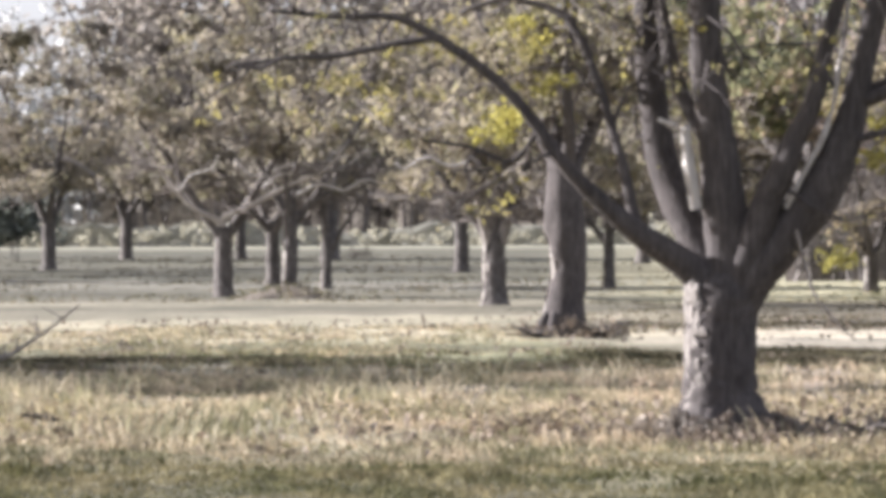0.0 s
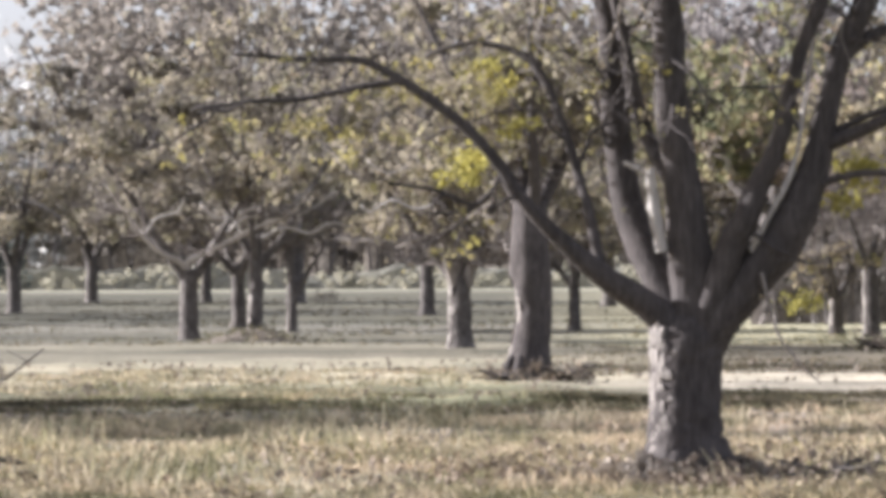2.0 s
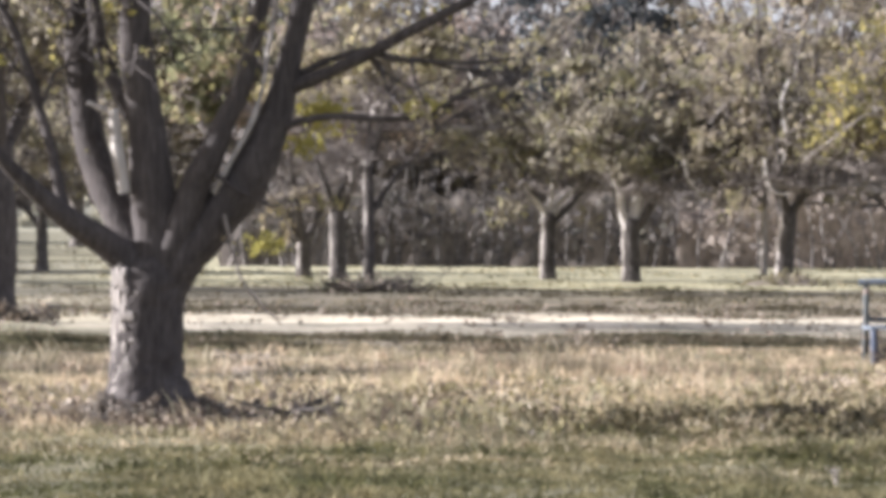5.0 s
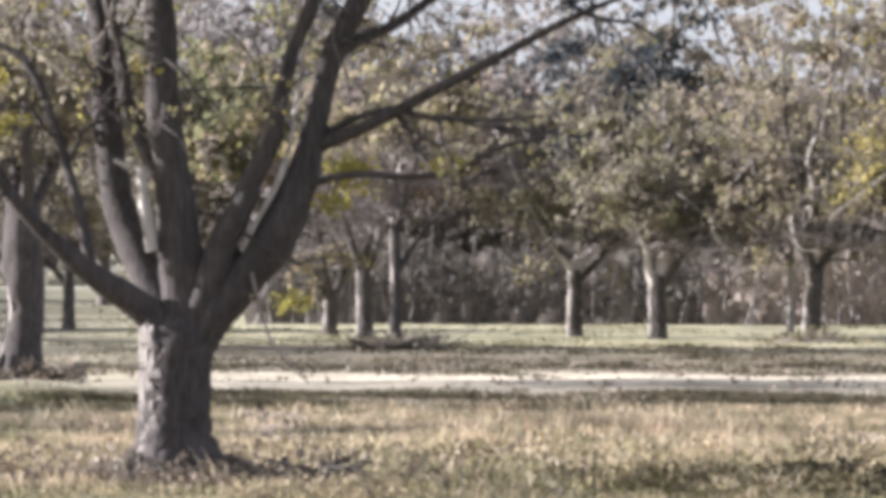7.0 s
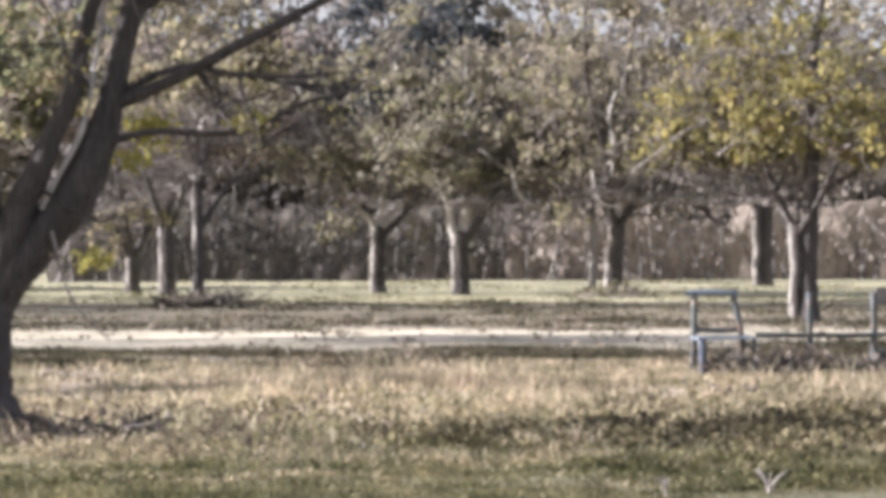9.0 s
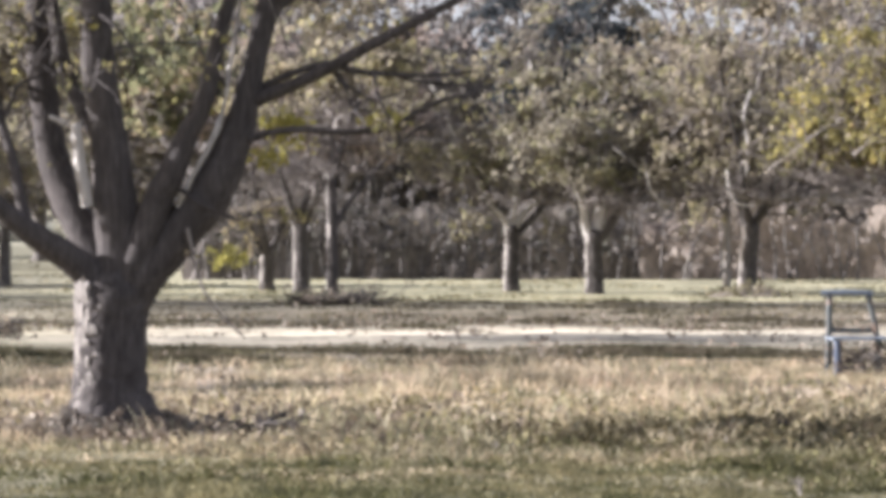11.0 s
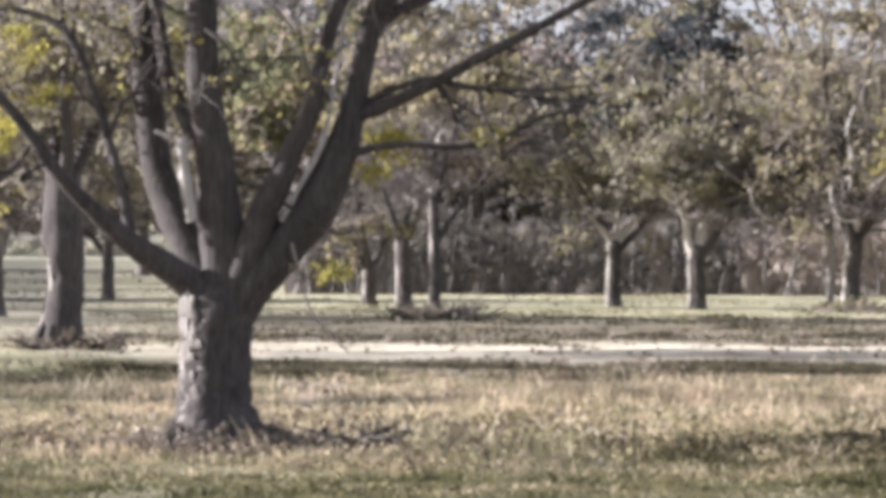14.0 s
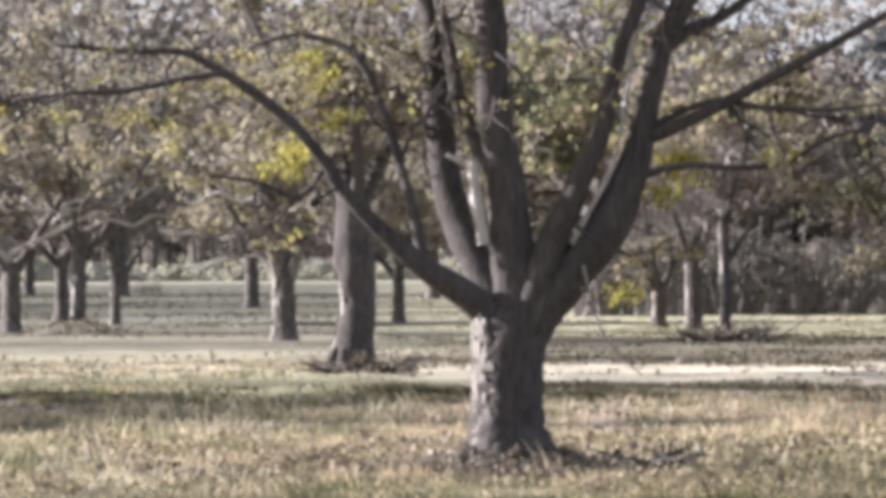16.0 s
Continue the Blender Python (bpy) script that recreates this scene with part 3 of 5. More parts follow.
def build_ground():
    shape = Shape()
    xs = np.unique(np.concatenate([np.linspace(-3000, -60, 8), np.linspace(-60, -16, 45), np.linspace(-16, 16, 97), np.linspace(16, 60, 45), np.linspace(60, 3000, 8)]))
    ys = np.unique(np.concatenate([np.linspace(-800, 0, 6), np.linspace(0, 14, 8), np.linspace(14, 60, 185), np.linspace(60, 260, 101), np.linspace(260, 4500, 12)]))
    grid = []
    for y in ys:
        for x in xs:
            grid.append((x, y, lie(x, y)))
    w = len(xs)
    shape.add(grid, [(j * w + i, j * w + i + 1, (j + 1) * w + i + 1, (j + 1) * w + i) for j in range(len(ys) - 1) for i in range(w - 1)])
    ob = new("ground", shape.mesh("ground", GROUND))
    tagged(ob, "dry park ground with grass and a sandy track", "ground", kind="structure")


build_ground()


def build_track():
    """The sandy track across the park, a thin sheet of trodden sand on the ground."""
    shape = Shape()
    xs, rows = np.linspace(-6, 48, 163), 40
    grid = []
    for x in xs:
        y0 = 44.8 - 0.16 * x + 0.9 * noise.noise((x * 0.5, 3.0, 1.0)) + 0.4 * noise.noise((x * 1.9, 3.0, 2.0))
        y1 = 54.5 - 0.16 * x + 0.9 * noise.noise((x * 0.5, 8.0, 1.0)) + 0.4 * noise.noise((x * 1.9, 8.0, 2.0))
        for j in range(rows + 1):
            y = y0 + (y1 - y0) * j / rows
            edge = 0 < j < rows
            grid.append((x, y, lie(x, y) + (0.014 if edge else -0.02)))
    w = rows + 1
    shape.add(grid, [(i * w + j, (i + 1) * w + j, (i + 1) * w + j + 1, i * w + j + 1) for i in range(len(xs) - 1) for j in range(rows)])
    tagged(new("track", shape.mesh("track", GROUND)), "pale sandy track crossing the dry grass", "track", kind="structure")


build_track()


def blades(name, label, mat, seed, y0, y1, per_tuft, tufts, height, width, lean=0.45, clump=0.08, keep=None):
    """Grass: tufts of bent blades over the wedge of ground that the view sweeps."""
    rng = np.random.default_rng(seed)
    y = np.sqrt(rng.uniform(y0 ** 2, y1 ** 2, tufts))
    x = y * rng.uniform(-0.26, 0.30, tufts)
    if keep is not None:
        chosen = np.array([keep(a, b, rng) for a, b in zip(x, y)])
        x, y = x[chosen], y[chosen]
    bare = (((x - 0.1) / 1.05) ** 2 + ((y - 26.7) / 1.9) ** 2 < 1) & (rng.uniform(0, 1, len(x)) < 0.9)
    x, y = x[~bare], y[~bare]
    n = len(x)
    tall = np.array([0.75 + 0.75 * noise.noise((a * 0.5, b * 0.4, 3.0)) for a, b in zip(x, y)])
    tall = np.clip(tall, 0.3, 1.6) * rng.uniform(0.6, 1.3, n)
    ground = np.repeat([lie(a, b) for a, b in zip(x, y)], per_tuft)
    x, y, tall = np.repeat(x, per_tuft), np.repeat(y, per_tuft), np.repeat(tall, per_tuft)
    m = len(x)
    foot = np.stack([x + rng.normal(0, clump, m), y + rng.normal(0, clump, m), ground - 0.015], 1)
    h = (height * tall * rng.uniform(0.5, 1.25, m))[:, None]
    a = rng.uniform(0, 6.283, m)
    tip = np.stack([np.cos(a), np.sin(a), np.zeros(m)], 1) * h * rng.uniform(0.05, lean, (m, 1)) * 2
    b = rng.normal(0, 0.5, m)
    side = np.stack([np.cos(b), np.sin(b), np.zeros(m)], 1) * width * rng.uniform(0.6, 1.4, (m, 1))
    mid = foot + tip * 0.35 + h * (0, 0, 0.62)
    v = np.stack([foot - side, foot + side, mid + side * 0.75, mid - side * 0.75, foot + tip + h * (0, 0, 1.0)], 1).reshape(-1, 3)
    shape = Shape()
    shape.add(v, [f for i in range(0, 5 * m, 5) for f in ((i, i + 1, i + 2, i + 3), (i + 3, i + 2, i + 4))])
    ob = new(name, shape.mesh(name, mat, False))
    tagged(ob, label, "grass", kind="stuff")


def patchy(scale, level, seed):
    return lambda a, b, rng: noise.noise((a * scale, b * scale, seed)) + rng.normal(0, 0.15) > level


blades("dry_grass", "matted straw-coloured dry grass in uneven tufts", GRASS_DRY, 3, 23.0, 37.5, 10, 8500, 0.13, 0.008, 0.6, 0.10, keep=patchy(0.45, -0.3, 2.0))
blades("tall_grass", "tall pale seed stalks standing out of the meadow", GRASS_STALK, 4, 24.5, 38.0, 7, 1700, 0.27, 0.009, 0.4, 0.12, keep=patchy(0.35, 0.1, 8.0))
blades("green_grass", "short dull green lawn grass", GRASS_GREEN, 5, 17.0, 23.5, 10, 5200, 0.065, 0.009, 0.6, keep=patchy(0.6, -0.1, 4.0))
blades("lawn_tufts", "short brownish tufts in the mown lawn", GRASS_GREEN, 25, 18.5, 25.5, 10, 5600, 0.06, 0.009, 0.8, 0.10, keep=patchy(0.9, -0.45, 25.0))
blades("lawn_stalks", "thin straw stalks in the lawn", GRASS_STALK, 26, 22.5, 27.0, 5, 600, 0.13, 0.007, 0.5, 0.10, keep=patchy(0.8, 0.0, 26.0))
blades("verge_grass", "low green grass along the sandy track", GRASS_GREEN, 6, 34.0, 45.0, 8, 2600, 0.08, 0.012, 0.6, keep=lambda a, b, rng: a < 2.5 + rng.normal(0, 1.5) and noise.noise((a * 0.35, b * 0.35, 6.0)) > -0.05)
blades("bleached_grass", "pinkish straw grass between the bench and the track", GRASS_DRY, 24, 33.5, 41.5, 9, 3400, 0.12, 0.010, 0.6, 0.10, keep=lambda a, b, rng: a > 1.5 + rng.normal(0, 1.2))
blades("meadow_grass", "thin brownish meadow grass under the trees", GRASS_FAR, 7, 55.0, 110.0, 5, 4500, 0.09, 0.025, 0.5, 0.2, keep=lambda a, b, rng: a / b > rng.normal(-0.035, 0.015) and noise.noise((a * 0.2, b * 0.2, 7.0)) > -0.05)


def scatter(name, label, mat, seed, count, y0, y1, size, lift, keep, category):
    """Loose leaves or low weeds lying over the ground."""
    rng = np.random.default_rng(seed)
    y = np.sqrt(rng.uniform(y0 ** 2, y1 ** 2, count))
    x = y * rng.uniform(-0.26, 0.30, count)
    chosen = np.array([keep(a, b, rng) for a, b in zip(x, y)])
    p = np.stack([x, y, rng.uniform(0.01, 1.0, count) ** 1.5 * lift + [lie(a, b) for a, b in zip(x, y)]], 1)[chosen]
    shape = Shape()
    leaves(shape, p, rng, size, 1.3)
    tagged(new(name, shape.mesh(name, mat, False)), label, category, kind="stuff")


def near_trunk(a, b, rng):
    return math.hypot(a - MAIN[0], (b - MAIN[1]) * 0.7) < abs(rng.normal(0, 1.6))


MAIN = (0.0, 26.5)
scatter("fallen_leaves", "pale and brown fallen leaves lying in the grass", LITTER, 11, 6000, 24, 40, 0.06, 0.08, patchy(0.6, 0.05, 12.0), "leaves")
scatter("track_litter", "leaves and crumbs of earth strewn over the sandy track", LITTER, 15, 9000, 42, 62, 0.09, 0.05, patchy(0.8, 0.12, 15.0), "leaves")
# lawn weeds whose dark colour also paints the crown's shade
def weedy_shade(a, b, rng):
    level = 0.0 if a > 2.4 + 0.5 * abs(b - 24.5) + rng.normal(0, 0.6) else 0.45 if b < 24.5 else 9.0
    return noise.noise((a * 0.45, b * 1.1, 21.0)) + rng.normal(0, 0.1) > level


blades("lawn_weeds", "dark green lawn weeds that also paint shade", GRASS_LAWN, 18, 20.5, 26.5, 10, 4200, 0.11, 0.010, 0.9, 0.10, keep=weedy_shade)
scatter("leafy_weeds", "small olive green leaves of lawn weeds", LEAF_LAWN, 19, 12000, 20.5, 28.0, 0.055, 0.10, weedy_shade, "weeds")
scatter("trunk_litter", "brown leaf litter heaped round the trunk", LITTER, 12, 30000, 25, 31, 0.08, 0.10, near_trunk, "leaves")

blades("lawn_straw", "dry straw lying in streaks over the lawn", GRASS_DRY, 47, 20.3, 26.5, 9, 6000, 0.08, 0.009, 0.9, 0.12, keep=lambda a, b, rng: a > 0.5 and noise.noise((a * 0.5, b * 1.7, 47.0)) + 0.5 * noise.noise((a * 1.6, b * 4.0, 48.0)) + rng.normal(0, 0.08) > 0.12)


def weed_bank(a, b, rng):
    edge = a > 3.1 + 1.3 * abs(b - 25.0) + rng.normal(0, 0.4)
    return edge and noise.noise((a * 0.55, b * 1.3, 44.0)) + 0.9 * noise.noise((a * 2.2, b * 3.4, 45.0)) + rng.normal(0, 0.12) > 0.06


scatter("bank_weeds", "dark olive weeds in ragged streaks at the lawn's edge", LEAF_BANK, 44, 90000, 22.0, 28.5, 0.06, 0.17, weed_bank, "weeds")


def trunk_heap():
    """Curled leaves and grass drifted up against the foot of the large tree."""
    rng = np.random.default_rng(46)
    a, r = rng.uniform(3.0, 6.5, 1500), 0.36 + abs(rng.normal(0, 0.2, 1500))
    z = rng.uniform(0.0, 1.0, 1500) * 0.17 * np.exp(-(r - 0.36) / 0.35) + 0.01
    shape = Shape()
    leaves(shape, np.stack([MAIN[0] - 0.05 + r * np.cos(a), MAIN[1] + r * np.sin(a), z], 1), rng, 0.085, 1.2)
    tagged(new("leaf_drift", shape.mesh("leaf_drift", LITTER, False)), "curled brown leaves drifted against the tree's foot", "leaves", kind="stuff")


trunk_heap()


def broad_weeds():
    """Low plants with broad yellowing leaves in clumps, on the edge between lawn and meadow."""
    rng = np.random.default_rng(33)
    shape = Shape()
    for _ in range(1100):
        y = rng.uniform(23.6, 31.0)
        x = y * rng.uniform(-0.24, 0.29)
        if noise.noise((x * 0.5, y * 0.8, 33.0)) < (-0.02 if x > 0.8 else 0.2) or math.hypot(x, (y - 25.6) * 0.6) < 1.0:
            continue
        n, tall, wide = rng.integers(8, 22), rng.uniform(0.06, 0.2), rng.uniform(0.06, 0.16)
        at = np.stack([x + rng.normal(0, wide, n), y + rng.normal(0, wide, n), lie(x, y) + rng.uniform(0.02, 1.0, n) * tall], 1)
        leaves(shape, at, rng, 0.06, 1.5)
    tagged(new("broad_weeds", shape.mesh("broad_weeds", LEAF_MEADOW, False)), "low broad-leaved weeds yellowing at the lawn's edge", "weeds", kind="stuff")


broad_weeds()


def overgrown(a, b, rng):
    return a < -1.5 - 3.0 * rng.uniform(0, 1) and noise.noise((a * 0.5, b * 0.6, 31.0)) > -0.35


blades("field_tufts", "dark tufts and weeds in streaks over the far field", GRASS_WEED, 27, 108, 250, 6, 3200, 0.14, 0.05, 0.8, 0.8, keep=lambda a, b, rng: noise.noise((a * 0.05, b * 0.09, 27.0)) + rng.normal(0, 0.1) > 0.12 and a < 2)
blades("track_grass", "yellowish grass growing over the old track", GRASS_DRY, 23, 43.5, 58, 9, 4200, 0.10, 0.013, 0.6, 0.14, keep=overgrown)
blades("far_grass", "pale tufted grass of the far meadow", GRASS_FAR, 17, 78, 122, 5, 2400, 0.09, 0.035, 0.8, 0.4, keep=lambda a, b, rng: a / b < rng.normal(-0.04, 0.02) and noise.noise((a * 0.15, b * 0.15, 17.0)) > -0.05)
blades("low_weeds", "dark low weeds along the edge of the track", GRASS_WEED, 13, 39.5, 45.0, 14, 8000, 0.09, 0.012, 0.8, 0.16, keep=lambda a, b, rng: noise.noise((a * 0.55, b * 0.55, 13.0)) + rng.normal(0, 0.15) > (0.02 if a > -2 else 0.28))
blades("edge_tufts", "dark ragged tufts along both edges of the sandy track", GRASS_WEED, 49, 42.5, 60.0, 22, 1500, 0.13, 0.016, 0.9, 0.2, keep=lambda a, b, rng: (b + 0.16 * a < 46.5 or b + 0.16 * a > 53.5) and a / b > -0.03 and noise.noise((a * 0.5, b * 1.1, 49.0)) + rng.normal(0, 0.08) > 0.2)
blades("railing_weeds", "dark tangled weeds round the bench and railing", GRASS_WEED, 50, 35.6, 43.0, 16, 9000, 0.19, 0.015, 0.8, 0.18, keep=lambda a, b, rng: a > 0.235 * b + rng.normal(0, 0.25) and noise.noise((a * 0.9, b * 1.2, 50.0)) > -0.15)
blades("meadow_weeds", "dull brown weeds and litter under the trees", GRASS_WEED, 14, 56, 78, 10, 3600, 0.07, 0.022, 0.8, 0.22, keep=lambda a, b, rng: a / b > rng.normal(-0.035, 0.015) and noise.noise((a * 0.25, b * 0.25, 14.0)) + rng.normal(0, 0.15) > 0.02)


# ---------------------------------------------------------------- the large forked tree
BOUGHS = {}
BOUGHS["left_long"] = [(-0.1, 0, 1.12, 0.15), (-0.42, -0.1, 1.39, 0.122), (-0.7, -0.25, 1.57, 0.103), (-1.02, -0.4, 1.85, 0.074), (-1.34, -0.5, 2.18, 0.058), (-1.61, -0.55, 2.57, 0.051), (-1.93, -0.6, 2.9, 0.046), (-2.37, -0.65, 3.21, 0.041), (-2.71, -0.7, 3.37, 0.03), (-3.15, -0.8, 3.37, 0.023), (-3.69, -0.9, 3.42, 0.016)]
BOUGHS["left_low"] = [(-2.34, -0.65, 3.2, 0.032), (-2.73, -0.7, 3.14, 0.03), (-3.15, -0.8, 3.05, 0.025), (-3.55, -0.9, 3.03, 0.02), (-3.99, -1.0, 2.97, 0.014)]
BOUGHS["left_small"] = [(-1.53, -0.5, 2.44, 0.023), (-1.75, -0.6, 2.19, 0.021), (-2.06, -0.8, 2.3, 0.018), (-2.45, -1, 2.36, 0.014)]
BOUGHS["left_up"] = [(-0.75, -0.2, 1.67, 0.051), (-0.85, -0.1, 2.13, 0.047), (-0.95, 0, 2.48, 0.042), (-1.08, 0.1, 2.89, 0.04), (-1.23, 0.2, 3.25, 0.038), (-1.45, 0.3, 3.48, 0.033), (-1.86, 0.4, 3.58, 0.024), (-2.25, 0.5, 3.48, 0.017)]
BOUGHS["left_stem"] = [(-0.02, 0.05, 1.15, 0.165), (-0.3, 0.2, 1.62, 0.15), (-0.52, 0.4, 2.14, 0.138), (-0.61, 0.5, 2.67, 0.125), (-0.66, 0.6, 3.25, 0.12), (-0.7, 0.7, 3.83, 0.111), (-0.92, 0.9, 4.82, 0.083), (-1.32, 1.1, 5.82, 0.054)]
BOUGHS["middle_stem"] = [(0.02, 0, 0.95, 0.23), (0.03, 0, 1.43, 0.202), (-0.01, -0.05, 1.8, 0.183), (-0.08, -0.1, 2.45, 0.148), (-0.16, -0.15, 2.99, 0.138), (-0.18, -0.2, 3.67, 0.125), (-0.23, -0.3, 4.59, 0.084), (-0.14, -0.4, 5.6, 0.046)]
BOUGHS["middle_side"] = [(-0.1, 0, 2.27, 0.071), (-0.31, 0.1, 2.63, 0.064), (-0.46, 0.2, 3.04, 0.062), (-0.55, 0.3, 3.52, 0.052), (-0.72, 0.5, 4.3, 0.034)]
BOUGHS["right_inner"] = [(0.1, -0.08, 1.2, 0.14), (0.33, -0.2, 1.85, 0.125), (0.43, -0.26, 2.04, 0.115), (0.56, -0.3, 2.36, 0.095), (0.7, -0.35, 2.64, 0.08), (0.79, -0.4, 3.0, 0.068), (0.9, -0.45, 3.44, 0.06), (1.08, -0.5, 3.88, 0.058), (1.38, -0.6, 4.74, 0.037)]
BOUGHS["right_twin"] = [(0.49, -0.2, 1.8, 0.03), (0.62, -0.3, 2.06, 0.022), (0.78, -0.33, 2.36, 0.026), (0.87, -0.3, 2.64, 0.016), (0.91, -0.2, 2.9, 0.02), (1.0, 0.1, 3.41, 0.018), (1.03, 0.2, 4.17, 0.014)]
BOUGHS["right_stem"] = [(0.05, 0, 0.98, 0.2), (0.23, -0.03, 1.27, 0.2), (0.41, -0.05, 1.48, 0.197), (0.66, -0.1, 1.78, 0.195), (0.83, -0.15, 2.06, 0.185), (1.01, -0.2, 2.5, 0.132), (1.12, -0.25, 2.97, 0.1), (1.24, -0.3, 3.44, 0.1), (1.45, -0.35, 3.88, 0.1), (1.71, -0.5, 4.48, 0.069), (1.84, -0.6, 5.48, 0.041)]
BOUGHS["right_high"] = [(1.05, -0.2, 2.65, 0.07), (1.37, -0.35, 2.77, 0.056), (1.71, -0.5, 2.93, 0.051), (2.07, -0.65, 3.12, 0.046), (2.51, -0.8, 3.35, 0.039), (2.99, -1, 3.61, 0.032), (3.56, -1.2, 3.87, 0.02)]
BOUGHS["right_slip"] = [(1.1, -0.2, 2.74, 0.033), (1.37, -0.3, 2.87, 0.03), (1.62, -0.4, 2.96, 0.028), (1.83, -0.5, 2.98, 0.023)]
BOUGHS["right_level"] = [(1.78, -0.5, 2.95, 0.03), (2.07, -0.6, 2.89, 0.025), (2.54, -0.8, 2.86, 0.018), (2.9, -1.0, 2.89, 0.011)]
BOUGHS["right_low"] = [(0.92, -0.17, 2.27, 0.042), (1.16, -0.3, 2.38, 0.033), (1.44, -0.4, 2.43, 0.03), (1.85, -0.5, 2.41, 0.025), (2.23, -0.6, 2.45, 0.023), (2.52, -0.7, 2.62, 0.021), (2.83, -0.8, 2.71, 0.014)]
# three high boughs above the view, added to shade the lawn
BOUGHS["left_shade_crown"] = [(-0.8, 0.8, 4.3, 0.07), (-2.0, 0.6, 5.0, 0.055), (-3.4, 0.2, 5.5, 0.035), (-5.0, -0.4, 5.7, 0.015)]
BOUGHS["front_shade_crown"] = [(-0.2, -0.28, 4.4, 0.07), (-1.2, -1.4, 5.0, 0.055), (-2.6, -2.4, 5.4, 0.035), (-4.2, -3.2, 5.6, 0.015)]
BOUGHS["back_shade_crown"] = [(-0.18, -0.3, 4.9, 0.06), (0.3, 1.2, 5.6, 0.05), (0.8, 2.6, 5.9, 0.015)]
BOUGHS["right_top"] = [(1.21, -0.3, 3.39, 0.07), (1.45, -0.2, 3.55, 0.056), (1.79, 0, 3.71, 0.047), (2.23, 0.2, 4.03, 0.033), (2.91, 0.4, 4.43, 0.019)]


# side branches and the limb that each grows from
GROWS_FROM = {"left_low": "left_long", "left_small": "left_long", "left_up": "left_long", "middle_side": "middle_stem", "right_twin": "right_inner",
              "right_high": "right_stem", "right_slip": "right_stem", "right_level": "right_stem", "right_low": "right_stem", "right_top": "right_stem",
              "left_shade_crown": "left_stem", "front_shade_crown": "middle_stem", "back_shade_crown": "middle_stem"}


def main_tree():
    rng = np.random.default_rng(21)
    base = tagged(new("orchard_tree"), "large dark grey tree forking low into many bare limbs", "tree", "trees of the old orchard")
    base.matrix_basis = pose(0.0, 26.46, 0.088) @ Matrix.Scale(0.945, 4)
    stem = Shape()
    line = smooth_line([(-0.05, 0, -0.25, 0.56), (-0.055, 0, -0.07, 0.43), (-0.07, 0, 0.08, 0.345), (-0.07, 0, 0.25, 0.30), (-0.065, 0, 0.5, 0.285), (-0.05, 0, 0.85, 0.278), (-0.02, 0, 1.08, 0.282), (0.03, 0, 1.25, 0.2)], 6)
    tube(stem, line, 36, 0.055, rng)
    # root ridges running out of the flare
    for a, far in ((3.3, 0.7), (4.3, 0.6), (5.2, 0.6), (5.9, 0.85), (0.8, 0.6), (2.3, 0.7)):
        c, s = math.cos(a), math.sin(a)
        tube(stem, smooth_line([(c * 0.15, s * 0.15, 0.2, 0.13), (c * 0.34, s * 0.34, 0.0, 0.10), (c * 0.6 * far, s * 0.6 * far, -0.06, 0.07), (c * far, s * far, -0.14, 0.03)], 4), 10, 0.08, rng)
    # burls
    for z, a, size in ((0.35, 3.4, 0.1), (0.62, 3.7, 0.09), (0.85, 3.3, 0.08), (0.2, 4.0, 0.11), (1.0, 3.9, 0.07)):
        c, s = math.cos(a) * 0.24, math.sin(a) * 0.24
        tube(stem, smooth_line([(c, s, z - 0.14, 0.02), (c * 1.1, s * 1.1, z, size), (c, s, z + 0.14, 0.02)], 4), 9, 0.08, rng)
    trunk = part("trunk", stem, BARK_MAIN, base)
    # peeling plates of bark; their paleness also paints the trunk's sunlit side
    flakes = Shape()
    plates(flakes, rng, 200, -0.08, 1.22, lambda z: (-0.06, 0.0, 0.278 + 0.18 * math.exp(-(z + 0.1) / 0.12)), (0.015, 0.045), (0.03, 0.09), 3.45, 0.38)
    # and plates that paint the lit side of the limbs pale
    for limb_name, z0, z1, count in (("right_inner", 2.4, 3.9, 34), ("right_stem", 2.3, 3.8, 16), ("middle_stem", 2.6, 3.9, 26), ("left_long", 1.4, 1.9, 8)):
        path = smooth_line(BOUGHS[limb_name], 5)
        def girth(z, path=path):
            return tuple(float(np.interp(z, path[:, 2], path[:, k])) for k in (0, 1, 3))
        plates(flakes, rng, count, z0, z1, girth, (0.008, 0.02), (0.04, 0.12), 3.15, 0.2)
    tagged(part("sunlit_bark", flakes, BARK_PEEL_LIT, trunk, "peeling bark plates, pale to paint the lit side", False), kind="stuff")
    twig, dark, ends, sparse, limbs = Shape(), Shape(), [], [], {}
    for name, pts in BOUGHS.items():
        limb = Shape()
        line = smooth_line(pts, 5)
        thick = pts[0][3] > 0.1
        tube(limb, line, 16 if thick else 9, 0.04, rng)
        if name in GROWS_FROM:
            # the right twin is painted pale, for a sunlit strip between limbs
            part("branch", limb, BARE_LIT_WOOD if name == "right_twin" else BARK_MAIN, limbs[GROWS_FROM[name]])
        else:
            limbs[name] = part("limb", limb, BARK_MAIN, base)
        high = line[line[:, 2] > 4.0]
        if name.endswith("_crown"):
            sprout(rng, line, twig, ends, 16, 1.6, 0.15, 0.03, 8)
        elif thick and len(high) > 3:
            sprout(rng, high, twig, ends, 12, 1.9, 0.1, 0.03, 8)
        elif not thick:
            sprout(rng, line, dark, sparse, 4 if name.startswith("left") else 2, 0.95, 0.3, 0.02, 5, 0.0, 0.009)
